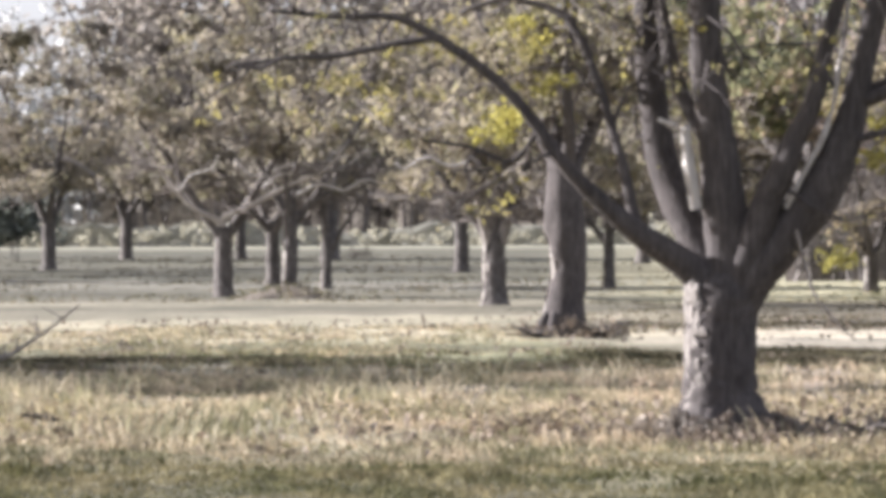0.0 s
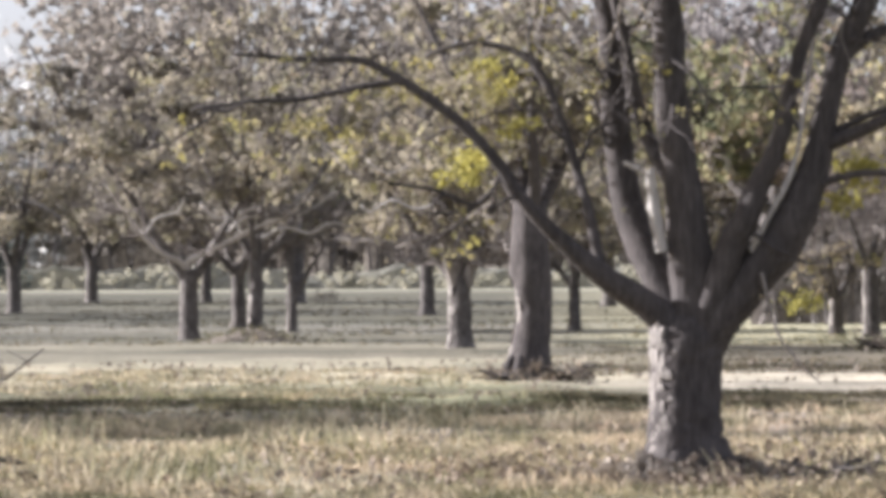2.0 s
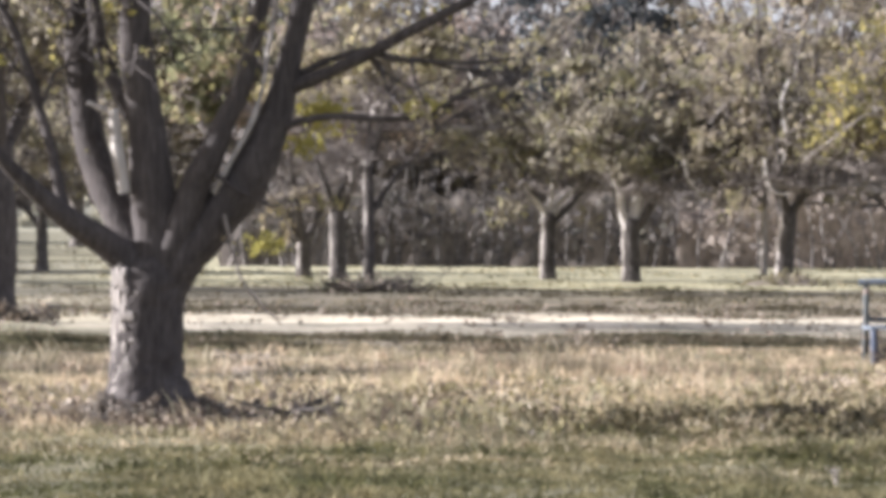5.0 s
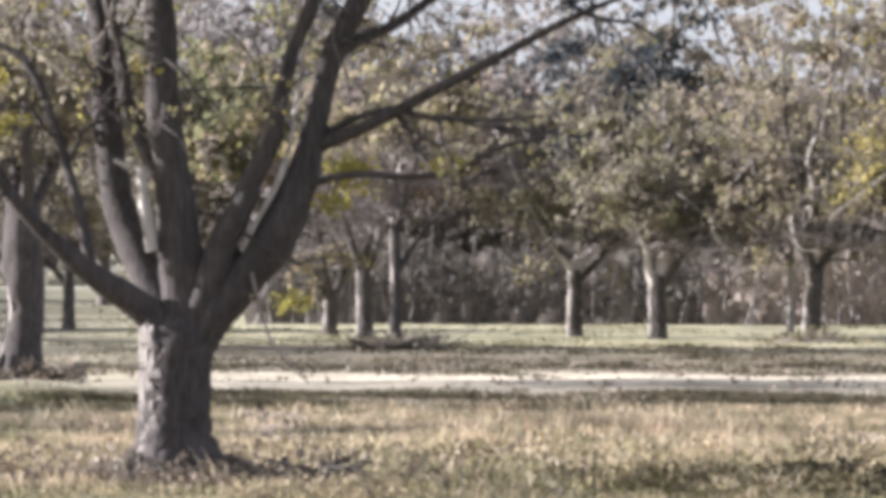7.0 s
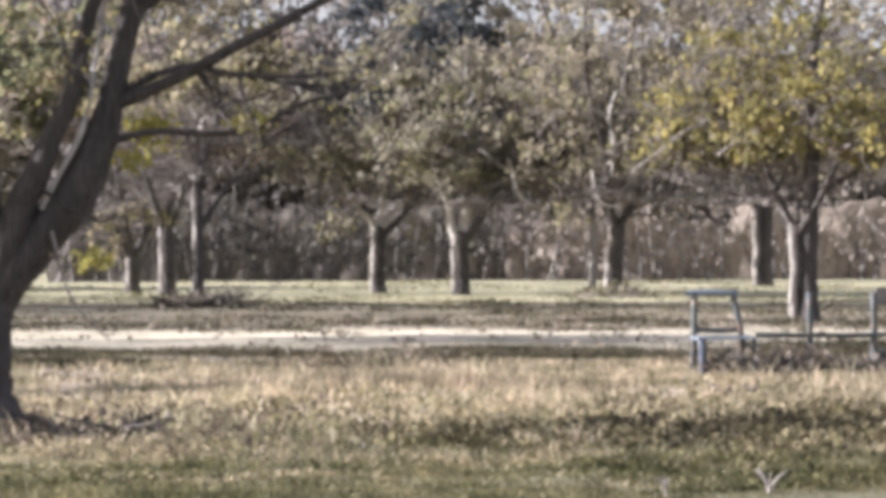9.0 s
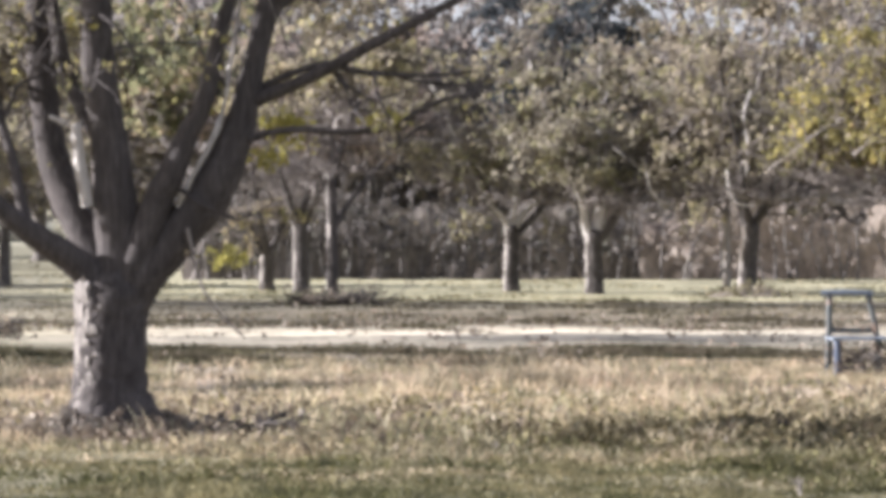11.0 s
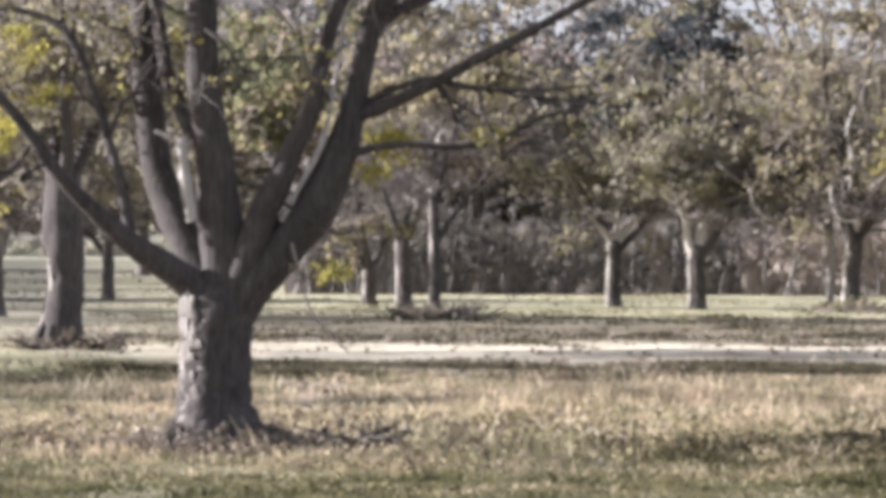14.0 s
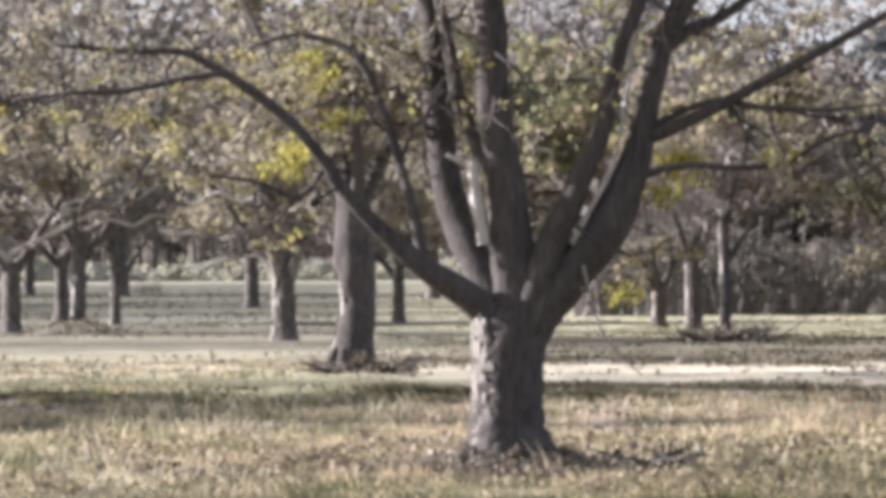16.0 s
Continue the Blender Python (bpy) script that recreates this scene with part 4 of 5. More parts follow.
        if thick:
            # thin shoots along the lower limbs
            sprout(rng, line[(line[:, 2] > 1.9) & (line[:, 2] < 4.4)], dark, sparse, 9 if name in ("left_stem", "middle_stem") else 2, 0.9, 0.05, 0.02, 5, 0.05, 0.009)
    tagged(part("twigwork", twig, TWIG, base), kind="stuff")
    tagged(part("dark_twigwork", dark, BARK_MAIN, base, "dark thin twigs along the limbs"), kind="stuff")
    # the broken, bleached stub
    stub = Shape()
    tube(stub, smooth_line([(-0.25, -0.14, 1.8, 0.052), (-0.29, -0.17, 2.05, 0.05), (-0.32, -0.18, 2.25, 0.048), (-0.345, -0.19, 2.49, 0.044)], 4), 9, 0.1, rng)
    tube(stub, smooth_line([(-0.33, -0.18, 2.45, 0.035), (-0.43, -0.16, 2.48, 0.028), (-0.56, -0.14, 2.54, 0.016)], 3), 7, 0.1, rng)
    part("dead_stub", stub, BARE_LIT_WOOD, base, "broken bleached limb without bark")
    hanging = Shape()
    tube(hanging, smooth_line([(0.57, -0.3, 1.62, 0.014), (0.65, -0.35, 1.27, 0.013), (0.73, -0.4, 1.06, 0.012), (0.88, -0.45, 0.87, 0.01), (1.04, -0.5, 0.72, 0.007)], 4), 5, 0, rng)
    part("hanging_twig", hanging, TWIG, base)
    crown = Shape()
    # leaves above the view, kept thick for the shade they cast
    ends = np.array([e for e in ends if e[2] > 4.15])
    leaves(crown, leaf_places(rng, ends, 11000, 0.16), rng, 0.12)
    leaves(crown, leaf_places(rng, sparse, 800, 0.06), rng, 0.07)
    # fuller sprays on the left boughs
    for x, y, z, n, s in ((-1.65, 0.2, 3.0, 110, 0.18), (-2.8, -0.8, 2.7, 80, 0.28), (-3.3, -0.8, 2.7, 70, 0.25), (-2.4, 0.4, 3.3, 70, 0.25)):
        for c in rng.normal((x, y, z), (s, s, s * 0.7), (n // 9, 3)):
            leaves(crown, rng.normal(c, (0.085, 0.08, 0.035), (26, 3)), rng, 0.06)
    sprays = Shape()
    for x, y, z, n, s in ((-1.79, 0.1, 2.49, 14, 0.13), (-1.45, 0.2, 2.85, 4, 0.08), (1.36, 0.25, 2.46, 9, 0.09), (1.26, 0.25, 2.2, 5, 0.05), (2.15, -0.6, 2.5, 4, 0.06), (0.93, 0.55, 1.37, 5, 0.045), (-1.6, 0.2, 3.28, 6, 0.1)):
        for c in rng.normal((x, y, z), (s, s, s * 0.7), (n, 3)):
            leaves(sprays, rng.normal(c, (0.07, 0.07, 0.035), (24, 3)), rng, 0.06)
    tagged(part("leaf_sprays", sprays, LEAF_LEMON, base, "tufts of bright yellow-green leaves", False), kind="stuff")
    tagged(part("crown", crown, LEAF_OLIVE, base, "thin yellow-green autumn leaves", False), kind="stuff")


main_tree()

# ---------------------------------------------------------------- the orchard behind
plain_tree = "old orchard tree with a thin olive brown crown"
pale_tree = "orchard tree with a grey trunk, pale where sunlit"
green_tree = "orchard tree with a grey trunk and dull green crown"


def stand(tree_, x, y, turn=0.0, size=1.0):
    tree_.matrix_basis = pose(x, y, 0, 0, 0, turn) @ Matrix.Scale(size, 4)
    return tree_


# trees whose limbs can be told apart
stand(orchard_tree(41, 0.25, 1.72, 10.2, 4.8, 2, 2800, LEAF_BROWN, BARK_HAZY, "dark trunk with one long pale limb reaching sideways", given=(
    [(-0.05, 1.7), (-0.18, 2.0), (-0.55, 2.2), (-0.95, 2.6), (-1.25, 3.1)], [(-0.05, 1.75), (0.0, 2.02), (0.5, 2.25), (1.3, 2.6), (2.0, 2.92), (2.8, 3.2)]), limb_mat=BARE_LIT_WOOD, front=-1.9, clear=1.6, boughs=0, branches=4, limb_share=0.34, hooks=([(1.2, 2.75), (1.6, 3.1), (2.1, 3.15), (2.5, 3.4), (3.1, 3.45)], [(-0.9, 2.7), (-0.6, 3.1), (-0.1, 3.25), (0.1, 3.6)])), -12.7, 85)
stand(orchard_tree(42, 0.19, 2.05, 9.8, 4.2, 4, 3983, LEAF_BROWN, BARK_HAZY, "straight grey trunk standing on a low earth mound", given=(
    [(-0.05, 2.0), (-0.25, 2.4), (-0.5, 3.2)], [(0.1, 2.0), (0.5, 2.35), (1.1, 2.75), (1.6, 3.0)]), clear=0.4, boughs=0, branches=5, lit_plates=60, hooks=([(0.3, 2.6), (0.9, 2.85), (1.5, 2.7), (2.0, 2.95), (2.6, 2.85)], [(-0.3, 3.2), (0.4, 3.4), (1.0, 3.15), (1.6, 3.35), (2.1, 3.75)], [(-1.3, 3.5), (-0.9, 3.1), (-0.5, 3.1), (-0.2, 2.6)])), -10.9, 84.3)
stand(orchard_tree(43, 0.15, 1.6, 9.6, 4.0, 2, 3486, LEAF_BROWN, BARK_HAZY, "thin trunk parted into a wide fork", given=(
    [(-0.05, 1.5), (-0.2, 2.2), (-0.4, 3.2)], [(0.1, 1.1), (0.5, 1.8), (0.95, 2.5), (1.4, 3.2)]), lit_plates=40), -11.6, 98)
stand(orchard_tree(44, 0.26, 1.5, 8.8, 4.2, 2, 4268, LEAF_BROWN, BARK_HAZY, "pale trunk with a limb arching low to one side", limb_mat=TWIG, given=(
    [(-0.1, 1.4), (-0.25, 1.9), (-0.4, 2.6), (-0.5, 3.4)], [(0.12, 1.4), (0.28, 1.85), (0.5, 2.1), (0.9, 2.08), (1.5, 2.3)], [(0, 1.4), (-0.12, 2.3), (-0.1, 3.2), (0.2, 4.6)]), lit_plates=75, hooks=([(-0.45, 3.2), (-0.9, 3.1), (-1.4, 3.3), (-1.9, 3.05), (-2.1, 3.2)], [(-0.3, 3.8), (-0.9, 4.1), (-1.5, 3.9), (-2.0, 4.2)])), -5.15, 75.6)
stout = stand(orchard_tree(45, 0.25, 2.6, 8.0, 3.0, 4, 2600, LEAF_GOLD, BARK_MAIN, "stout trunk with rough grey-brown bark and spread foot", 0.17, sides=18, branches=6, boughs=1, stem_line=[
    (0.0, 0, -0.15, 0.43), (0.0, 0, 0.1, 0.37), (0.02, 0, 0.4, 0.31), (0.06, 0, 0.8, 0.28), (0.09, 0, 1.1, 0.265), (0.06, 0, 1.45, 0.29), (0.02, 0, 2.0, 0.305), (0.03, 0, 2.75, 0.26)], lit_plates=10), -2.44, 51)
for a, b in ((-0.44, -0.2), (0.3, -0.25), (-0.2, -0.4)):
    root = Shape()
    tube(root, smooth_line([(a, b, -0.06, 0.07), (a * 0.8, b * 0.8, 0.12, 0.09), (a * 0.58, b * 0.58, 0.34, 0.085), (a * 0.3, b * 0.3, 0.55, 0.04)], 4), 9, 0.08, np.random.default_rng(9))
    part("root", root, BARK_MAIN, stout)
stand(orchard_tree(46, 0.19, 1.0, 6.6, 2.2, 2, 1000, LEAF_GOLD, BARK_DARK, "small orchard tree forked low into two stems", given=(
    [(0, 0.95), (-0.3, 1.2), (-0.45, 1.7), (-0.6, 2.4)], [(0, 0.95), (0.2, 1.25), (0.33, 1.8), (0.3, 2.6), (0.6, 3.5)]), clear=2.2, boughs=0, limb_share=0.8, sprays=((-0.9, 1.9, 40, 0.2), (0.0, 2.2, 50, 0.3), (-0.5, 1.3, 24, 0.12)), lit_plates=22), 3.95, 91)
stand(orchard_tree(47, 0.2, 1.8, 6.8, 2.2, 2, 1200, LEAF_GOLD, BARK_DARK, pale_tree, lean=(-0.1, 0), given=(
    [(-0.1, 1.75), (-0.4, 2.4), (-0.6, 2.8)], [(-0.05, 1.75), (0.2, 2.2), (0.35, 3.0)]), clear=1.5, boughs=0, lit_plates=54), 4.68, 86.6)
stand(orchard_tree(48, 0.12, 2.75, 7.4, 3.2, 2, 2000, LEAF_GOLD, BARK_DARK, "tall straight slender trunk in a patch of brush", given=(
    [(0, 2.6), (0.0, 4.0), (0.2, 5.5)], [(0.05, 1.7), (0.53, 2.45), (1.08, 3.05), (1.74, 3.7), (2.9, 4.4)], [(0, 2.5), (-0.3, 2.7), (-0.9, 3.2)]), clear=0.6, boughs=1, lit_plates=41), 4.52, 72)
stand(orchard_tree(49, 0.19, 1.65, 6.8, 3.6, 2, 4600, LEAF_GOLD, BARK_DARK, "orchard tree with grey trunk and golden brown leaves", limb_mat=BARE_LIT_WOOD, given=(
    [(0, 1.6), (-0.25, 1.95), (-0.7, 2.4), (-1.2, 3.2)], [(0.05, 1.65), (0.3, 2.05), (0.8, 2.5), (1.3, 3.1)], [(0, 1.65), (0.1, 2.8), (-0.2, 4.5)]), clear=0.1, boughs=1, lit_plates=48, sprays=((-1.44, 1.85, 60, 0.22), (0.98, 1.75, 40, 0.18), (-0.75, 1.75, 24, 0.12), (-0.4, 2.7, 50, 0.3), (1.3, 2.9, 60, 0.3))), 10.17, 87.4)
stand(orchard_tree(50, 0.23, 1.5, 7.0, 3.8, 2, 4600, LEAF_GOLD, BARK_DARK, pale_tree, limb_mat=BARE_LIT_WOOD, given=(
    [(-0.1, 1.4), (-0.25, 1.75), (-0.35, 2.3), (-0.6, 2.9), (-1.0, 3.8)], [(0.1, 1.4), (0.2, 2.2), (0.6, 2.7), (1.4, 3.0)], [(0, 1.5), (0.1, 2.6), (0.2, 4.5)]), clear=0.1, boughs=0, lit_plates=48, hooks=([(1.05, 3.3), (1.15, 2.9), (1.3, 2.45), (1.75, 2.2)],), sprays=((0.2, 2.75, 60, 0.3), (2.0, 2.0, 50, 0.25), (-0.9, 2.9, 50, 0.3))), 11.83, 83.6)
# bark painted sunlit pale, since the neighbours' twigs block the sun
stand(orchard_tree(51, 0.095, 2.0, 6.0, 2.6, 2, 2200, LEAF_UMBER, BARK_LIT, "slim stem painted sunlit pale beside a thicker trunk", given=(
    [(0, 1.9), (0.1, 3.2), (0.2, 5.0)], [(0, 1.85), (-0.4, 1.95), (-1.0, 2.1)])), 15.18, 83.6)
stand(orchard_tree(52, 0.22, 1.7, 9.0, 3.8, 3, 3800, LEAF_UMBER, BARK_DARK, "orchard tree with leaning dark trunk on a mound", lean=(0.12, 0), given=(
    [(0, 1.6), (-0.2, 2.4), (-0.35, 3.0), (-0.5, 4.0)], [(0.1, 1.65), (0.35, 2.0), (0.5, 2.3), (0.5, 3.0)], [(0, 1.7), (0.1, 2.5), (0.5, 2.9), (1.1, 3.4), (1.5, 4.2)]), limb_share=0.4, lit_plates=48, hooks=([(-0.75, 3.05), (-0.7, 2.55), (-0.5, 2.25), (-0.1, 2.2)], [(-0.1, 5.0), (-0.3, 4.4), (-0.2, 3.6), (-0.25, 2.9)]), sprays=((-1.2, 2.0, 60, 0.25), (1.5, 2.4, 60, 0.3))), 15.27, 81.4)
pair_tree = stand(orchard_tree(53, 0.16, 2.35, 8.4, 3.4, 2, 4980, LEAF_BROWN, BARK_DARK, pale_tree, limb_mat=TWIG, given=(
    [(0, 2.3), (-0.2, 2.55), (-0.6, 2.4), (-1.0, 2.5)], [(0, 2.3), (-0.1, 3.2), (-0.4, 4.0)], [(0, 2.3), (0.3, 3.0), (0.6, 4.5)]), lit_plates=48), 22.33, 96)
second = Shape()
tube(second, smooth_line([(0.28, 0, -0.1, 0.22), (0.27, 0, 0.2, 0.17), (0.27, 0, 1.2, 0.15), (0.3, 0, 2.4, 0.14), (0.4, 0, 4.0, 0.1), (0.5, 0, 6.0, 0.05)], 4), 12, 0.05, np.random.default_rng(18))
part("second_trunk", second, BARK_MAIN, pair_tree, "dark second stem grown against the pale one")
twin = stand(orchard_tree(54, 0.135, 1.6, 8.2, 4.4, 2, 7400, LEAF_YELLOW, BARK_DARK, "two-stemmed tree with bright yellow-green leaves", 0.15, given=(
    [(-0.08, 1.5), (-0.16, 1.8), (-0.32, 2.1), (-0.56, 2.67), (-0.75, 3.2), (-1.0, 4.0)], [(-0.02, 1.5), (0.0, 2.2), (-0.05, 3.0), (-0.3, 4.2)]), lean=(-0.02, 0), lit_plates=60, limb_mat=BARK_PALE, limb_share=0.42), 14.22, 58)
second = Shape()
tube(second, smooth_line([(0.22, -0.05, -0.1, 0.23), (0.20, -0.05, 0.15, 0.175), (0.19, -0.05, 0.7, 0.15), (0.20, -0.05, 1.4, 0.145), (0.22, -0.1, 2.3, 0.14), (0.26, -0.1, 3.4, 0.12), (0.25, -0.1, 4.5, 0.10), (0.5, 0, 6.0, 0.05)], 4), 14, 0.05, np.random.default_rng(8))
tube(second, smooth_line([(0.22, -0.08, 2.1, 0.09), (0.46, -0.12, 2.32, 0.07), (0.75, -0.16, 2.5, 0.055), (1.0, -0.2, 2.64, 0.045), (1.5, -0.2, 3.2, 0.03), (2.1, -0.1, 3.9, 0.012)], 4), 9, 0.05, np.random.default_rng(88))
part("second_trunk", second, BARK_MAIN, twin, "dark second stem grown against the pale one")

# plain ones farther off; the last five, unseen left of view, added for shade
A = stand(orchard_tree(31, 0.27, 1.75, 8.0, 4.2, 4, 6403, LEAF_BROWN, BARK_HAZY, plain_tree), -10.9, 140, 0, 1.2)
B = stand(orchard_tree(32, 0.28, 1.95, 7.0, 3.8, 4, 5691, LEAF_GREEN, BARK_HAZY, green_tree), -4.2, 176, 100, 1.3)
C = stand(orchard_tree(33, 0.20, 1.7, 7.0, 3.6, 4, 5691, LEAF_BROWN, BARK_HAZY, "slender orchard tree with withering brown leaves"), -3.35, 98, 160, 0.9)
for tree_, x, y, turn, size in (
        (C, -13.6, 101, 200, 1.25), (A, -31.8, 157, 60, 1.1), (A, -39.7, 222, 250, 1.4), (C, -54.7, 238, 310, 1.6), 
        (A, 31.0, 120, 80, 1.1), (B, -24.0, 205, 20, 1.6), (C, -7.5, 160, 270, 1.6), (A, -46.0, 202, 300, 1.2), (C, -31.0, 215, 45, 1.9),
        (A, 24.0, 128, 33, 1.4), (C, -1.0, 140, 65, 1.2), (B, 3.4, 136, 0, 1.6),
        (A, -41.0, 118, 10, 1.2), (B, -38.0, 136, 70, 1.2), (A, -47.0, 152, 140, 1.3), (A, -20.0, 42.5, 190, 1.0), (C, -18.5, 38.0, 10, 1.0)):
    copy_thing(tree_, pose(x, y, 0, 0, 0, turn) @ Matrix.Scale(size, 4))


# ---------------------------------------------------------------- distance
def mottled(name, dark, mid, light):
    mat, tree, shader = material(name, 0.95)
    lumps, fine = noise_at(tree, 0.9, 5.0), noise_at(tree, 4.0, 6.0, (1, 1, 0.5))
    colour = ramp(tree, lumps, [(0.3, dark), (0.5, mid), (0.7, light)])
    colour = mix(tree, 0.8, colour, ramp(tree, fine, [(0.34, (0.5, 0.5, 0.5)), (0.64, (1.35, 1.32, 1.3))]), "MULTIPLY")
    tree.links.new(colour, shader.inputs["Base Color"])
    bump(tree, shader, fine, 0.8, 0.3)
    # thin brush lets light through
    back = tree.nodes.new("ShaderNodeBsdfTranslucent")
    tree.links.new(colour, back.inputs["Color"])
    both = tree.nodes.new("ShaderNodeMixShader")
    both.inputs[0].default_value = 0.5
    tree.links.new(shader.outputs[0], both.inputs[1])
    tree.links.new(back.outputs[0], both.inputs[2])
    tree.links.new(both.outputs[0], tree.nodes["Material Output"].inputs["Surface"])
    return mat


def undergrowth(parent, mat, seed, x0, x1, y, high, thick, step, rough):
    """The close-grown heart of a thicket: a lumpy ridge with an uneven top."""
    shape = Shape()
    n, m = int((x1 - x0) / step), 9
    v = []
    for i in range(n + 1):
        x = x0 + (x1 - x0) * i / n
        top = high * (0.8 + 0.35 * noise.noise((x * 0.25 / rough, seed, 0.0)) + 0.2 * noise.noise((x * 0.9 / rough, seed, 4.0)))
        for j in range(m + 1):
            a = 0.53 * math.pi * j / m
            push = rough * (0.7 * noise.noise((x * 0.6 / rough, seed + 9.0, 1.2 * j / m)) + 0.5 * noise.noise((x * 1.7 / rough, seed, 3.2 * j / m)))
            r = thick + push
            v.append((x + push * 0.4, y - math.cos(a) * r, -0.1 + top * math.sin(a) ** 0.55 + (push * 0.6 if 0 < j < m else 0)))
    w = m + 1
    shape.add(v, [(i * w + j, (i + 1) * w + j, (i + 1) * w + j + 1, i * w + j + 1) for i in range(n) for j in range(m)])
    tagged(part("undergrowth", shape, mat, parent), kind="stuff")


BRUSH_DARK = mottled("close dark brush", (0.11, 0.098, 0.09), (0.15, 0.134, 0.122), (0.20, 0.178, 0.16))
BRUSH_ROSE = mottled("close reddish brush", (0.27, 0.225, 0.193), (0.33, 0.28, 0.24), (0.385, 0.332, 0.287))
# the far bushes' haze and sunlight, put into their colour
BRUSH_PALE = mottled("far bushes painted pale", (0.31, 0.30, 0.255), (0.38, 0.372, 0.315), (0.46, 0.447, 0.38))
BRUSH_GREY = mottled("close grey brush", (0.17, 0.15, 0.135), (0.28, 0.25, 0.22), (0.40, 0.365, 0.32))
BRUSH_PINK = mottled("close pinkish grey brush", (0.19, 0.17, 0.156), (0.27, 0.245, 0.226), (0.36, 0.328, 0.30))


def woods(name, label, mat, seed, count, x0, x1, y0, y1, top, low, leaf, clumps, category="woods", every=3, heart=None):
    """Far brush and woods: many clumps of leaves with stems among them, an uneven top."""
    rng = np.random.default_rng(seed)
    crown, stems = Shape(), Shape()
    cx, cy = rng.uniform(x0, x1, clumps), rng.uniform(y0, y1, clumps)
    ct = top * rng.uniform(0.5, 1.05, clumps)
    cz = low + (ct - low) * rng.uniform(0.15, 0.9, clumps)
    cr = np.maximum(0.5, (ct - low) * rng.uniform(0.10, 0.22, clumps))
    pick = rng.integers(0, clumps, count)
    way = rng.normal(0, 1, (count, 3))
    way /= np.linalg.norm(way, axis=1)[:, None]
    p = np.stack([cx[pick], cy[pick], cz[pick]], 1) + way * cr[pick][:, None] * rng.uniform(0.3, 1.1, (count, 1)) * (1.2, 1.0, 0.9)
    p[:, 2] = np.maximum(p[:, 2], 0.05)
    leaves(crown, p, rng, leaf, 1.6)
    base = tagged(new(name), label, category, kind="stuff")
    tagged(part("foliage", crown, mat, base, "", False), kind="stuff")
    if heart:
        undergrowth(base, heart[0], seed, x0, x1, y1 + heart[2] + 0.3, heart[1], heart[2], heart[3], heart[4])
    for i in range(0, clumps, every):
        tube(stems, bend(rng, (cx[i], cy[i], -0.1), (rng.normal(0, 0.1), 0, 1), ct[i], 0.03 + 0.006 * ct[i], 0.015, 6, 0.02, 0.12), 4, cap=False)
    tagged(part("stems", stems, BARK_PALE, base), kind="stuff")


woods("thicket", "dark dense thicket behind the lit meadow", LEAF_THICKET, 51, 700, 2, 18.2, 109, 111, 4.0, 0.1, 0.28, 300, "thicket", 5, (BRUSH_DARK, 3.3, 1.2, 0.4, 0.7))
woods("brush", "pinkish brown bare brush at the meadow's edge", LEAF_BRUSH, 52, 700, 17.0, 40, 107.5, 109, 4.0, 0.1, 0.28, 300, "brush", 5, (BRUSH_ROSE, 3.0, 1.2, 0.4, 0.7))
woods("far_woods", "grey brown autumn woods in the distance", LEAF_GREY, 53, 25000, 14.5, 58, 142, 156, 16.0, 1.0, 0.45, 380, "woods", 6, (BRUSH_GREY, 11.5, 3.0, 0.7, 1.8))
woods("far_woods", "grey brown autumn woods in the distance", LEAF_PINK, 57, 9000, 0, 7.5, 142, 156, 17.0, 1.0, 0.45, 100, "woods", 6, (BRUSH_PINK, 13.0, 3.0, 0.7, 1.8))
woods("far_woods", "low grey woods with sky above them", LEAF_PINK, 58, 8500, 7, 15.5, 142, 156, 14.6, 1.0, 0.40, 190, "woods", 3, (BRUSH_PINK, 9.6, 3.0, 0.7, 1.8))
woods("bushes", "far field bushes painted pale with haze and sun", LEAF_HAZE, 54, 2200, -125, 0, 430, 460, 4.2, 0.1, 0.6, 200, "bushes", 3, (BRUSH_PALE, 3.4, 2.0, 1.6, 3.5))
woods("far_trees", "grey trees on the skyline, haze painted in", LEAF_GREY, 55, 32000, -94, 3, 480, 528, 53.0, 5.0, 1.5, 620, "woods", 8, (BRUSH_GREY, 30.0, 8.0, 1.9, 4.8))
woods("far_woods", "trees beyond the field, haze painted in pale", LEAF_MIST, 56, 7000, -179, -93, 480, 528, 44.0, 1.6, 1.5, 170, "woods", 8, (BRUSH_GREY, 17.0, 6.4, 1.9, 4.8))
stand(orchard_tree(91, 0.2, 2.2, 8.2, 2.0, 5, 4200, LEAF_DARK, BARK_DARK, "tall dark blue-green evergreen tree behind the orchard", 0.2, name="evergreen_tree", group="tall trees behind the orchard"), 17.9, 134, 0, 1.85)
woods("evergreen_bush", "dark bluish evergreen bush beyond the field", LEAF_TEAL, 59, 2600, -47.0, -41.7, 203, 208, 5.4, 1.2, 0.35, 60, "bush", 8)
stand(orchard_tree(92, 0.16, 2.0, 8.0, 3.2, 6, 8000, LEAF_ROSE, BARK_DARK, "tall reddish brown tree with bare twigs behind the orchard", 0.16, name="bare_tree", group="tall trees behind the orchard"), 8.6, 133, 0, 1.5)


# ---------------------------------------------------------------- metal frame benches
def box(shape, x0, x1, y0, y1, z0, z1):
    v = [(x, y, z) for z in (z0, z1) for y in (y0, y1) for x in (x0, x1)]
    shape.add(v, [(0, 2, 3, 1), (4, 5, 7, 6), (0, 1, 5, 4), (2, 6, 7, 3), (0, 4, 6, 2), (1, 3, 7, 5)])


def pipe(points, r=0.022):
    s = Shape()
    tube(s, smooth_line([(*p, r) for p in points], 3), 8)
    return s


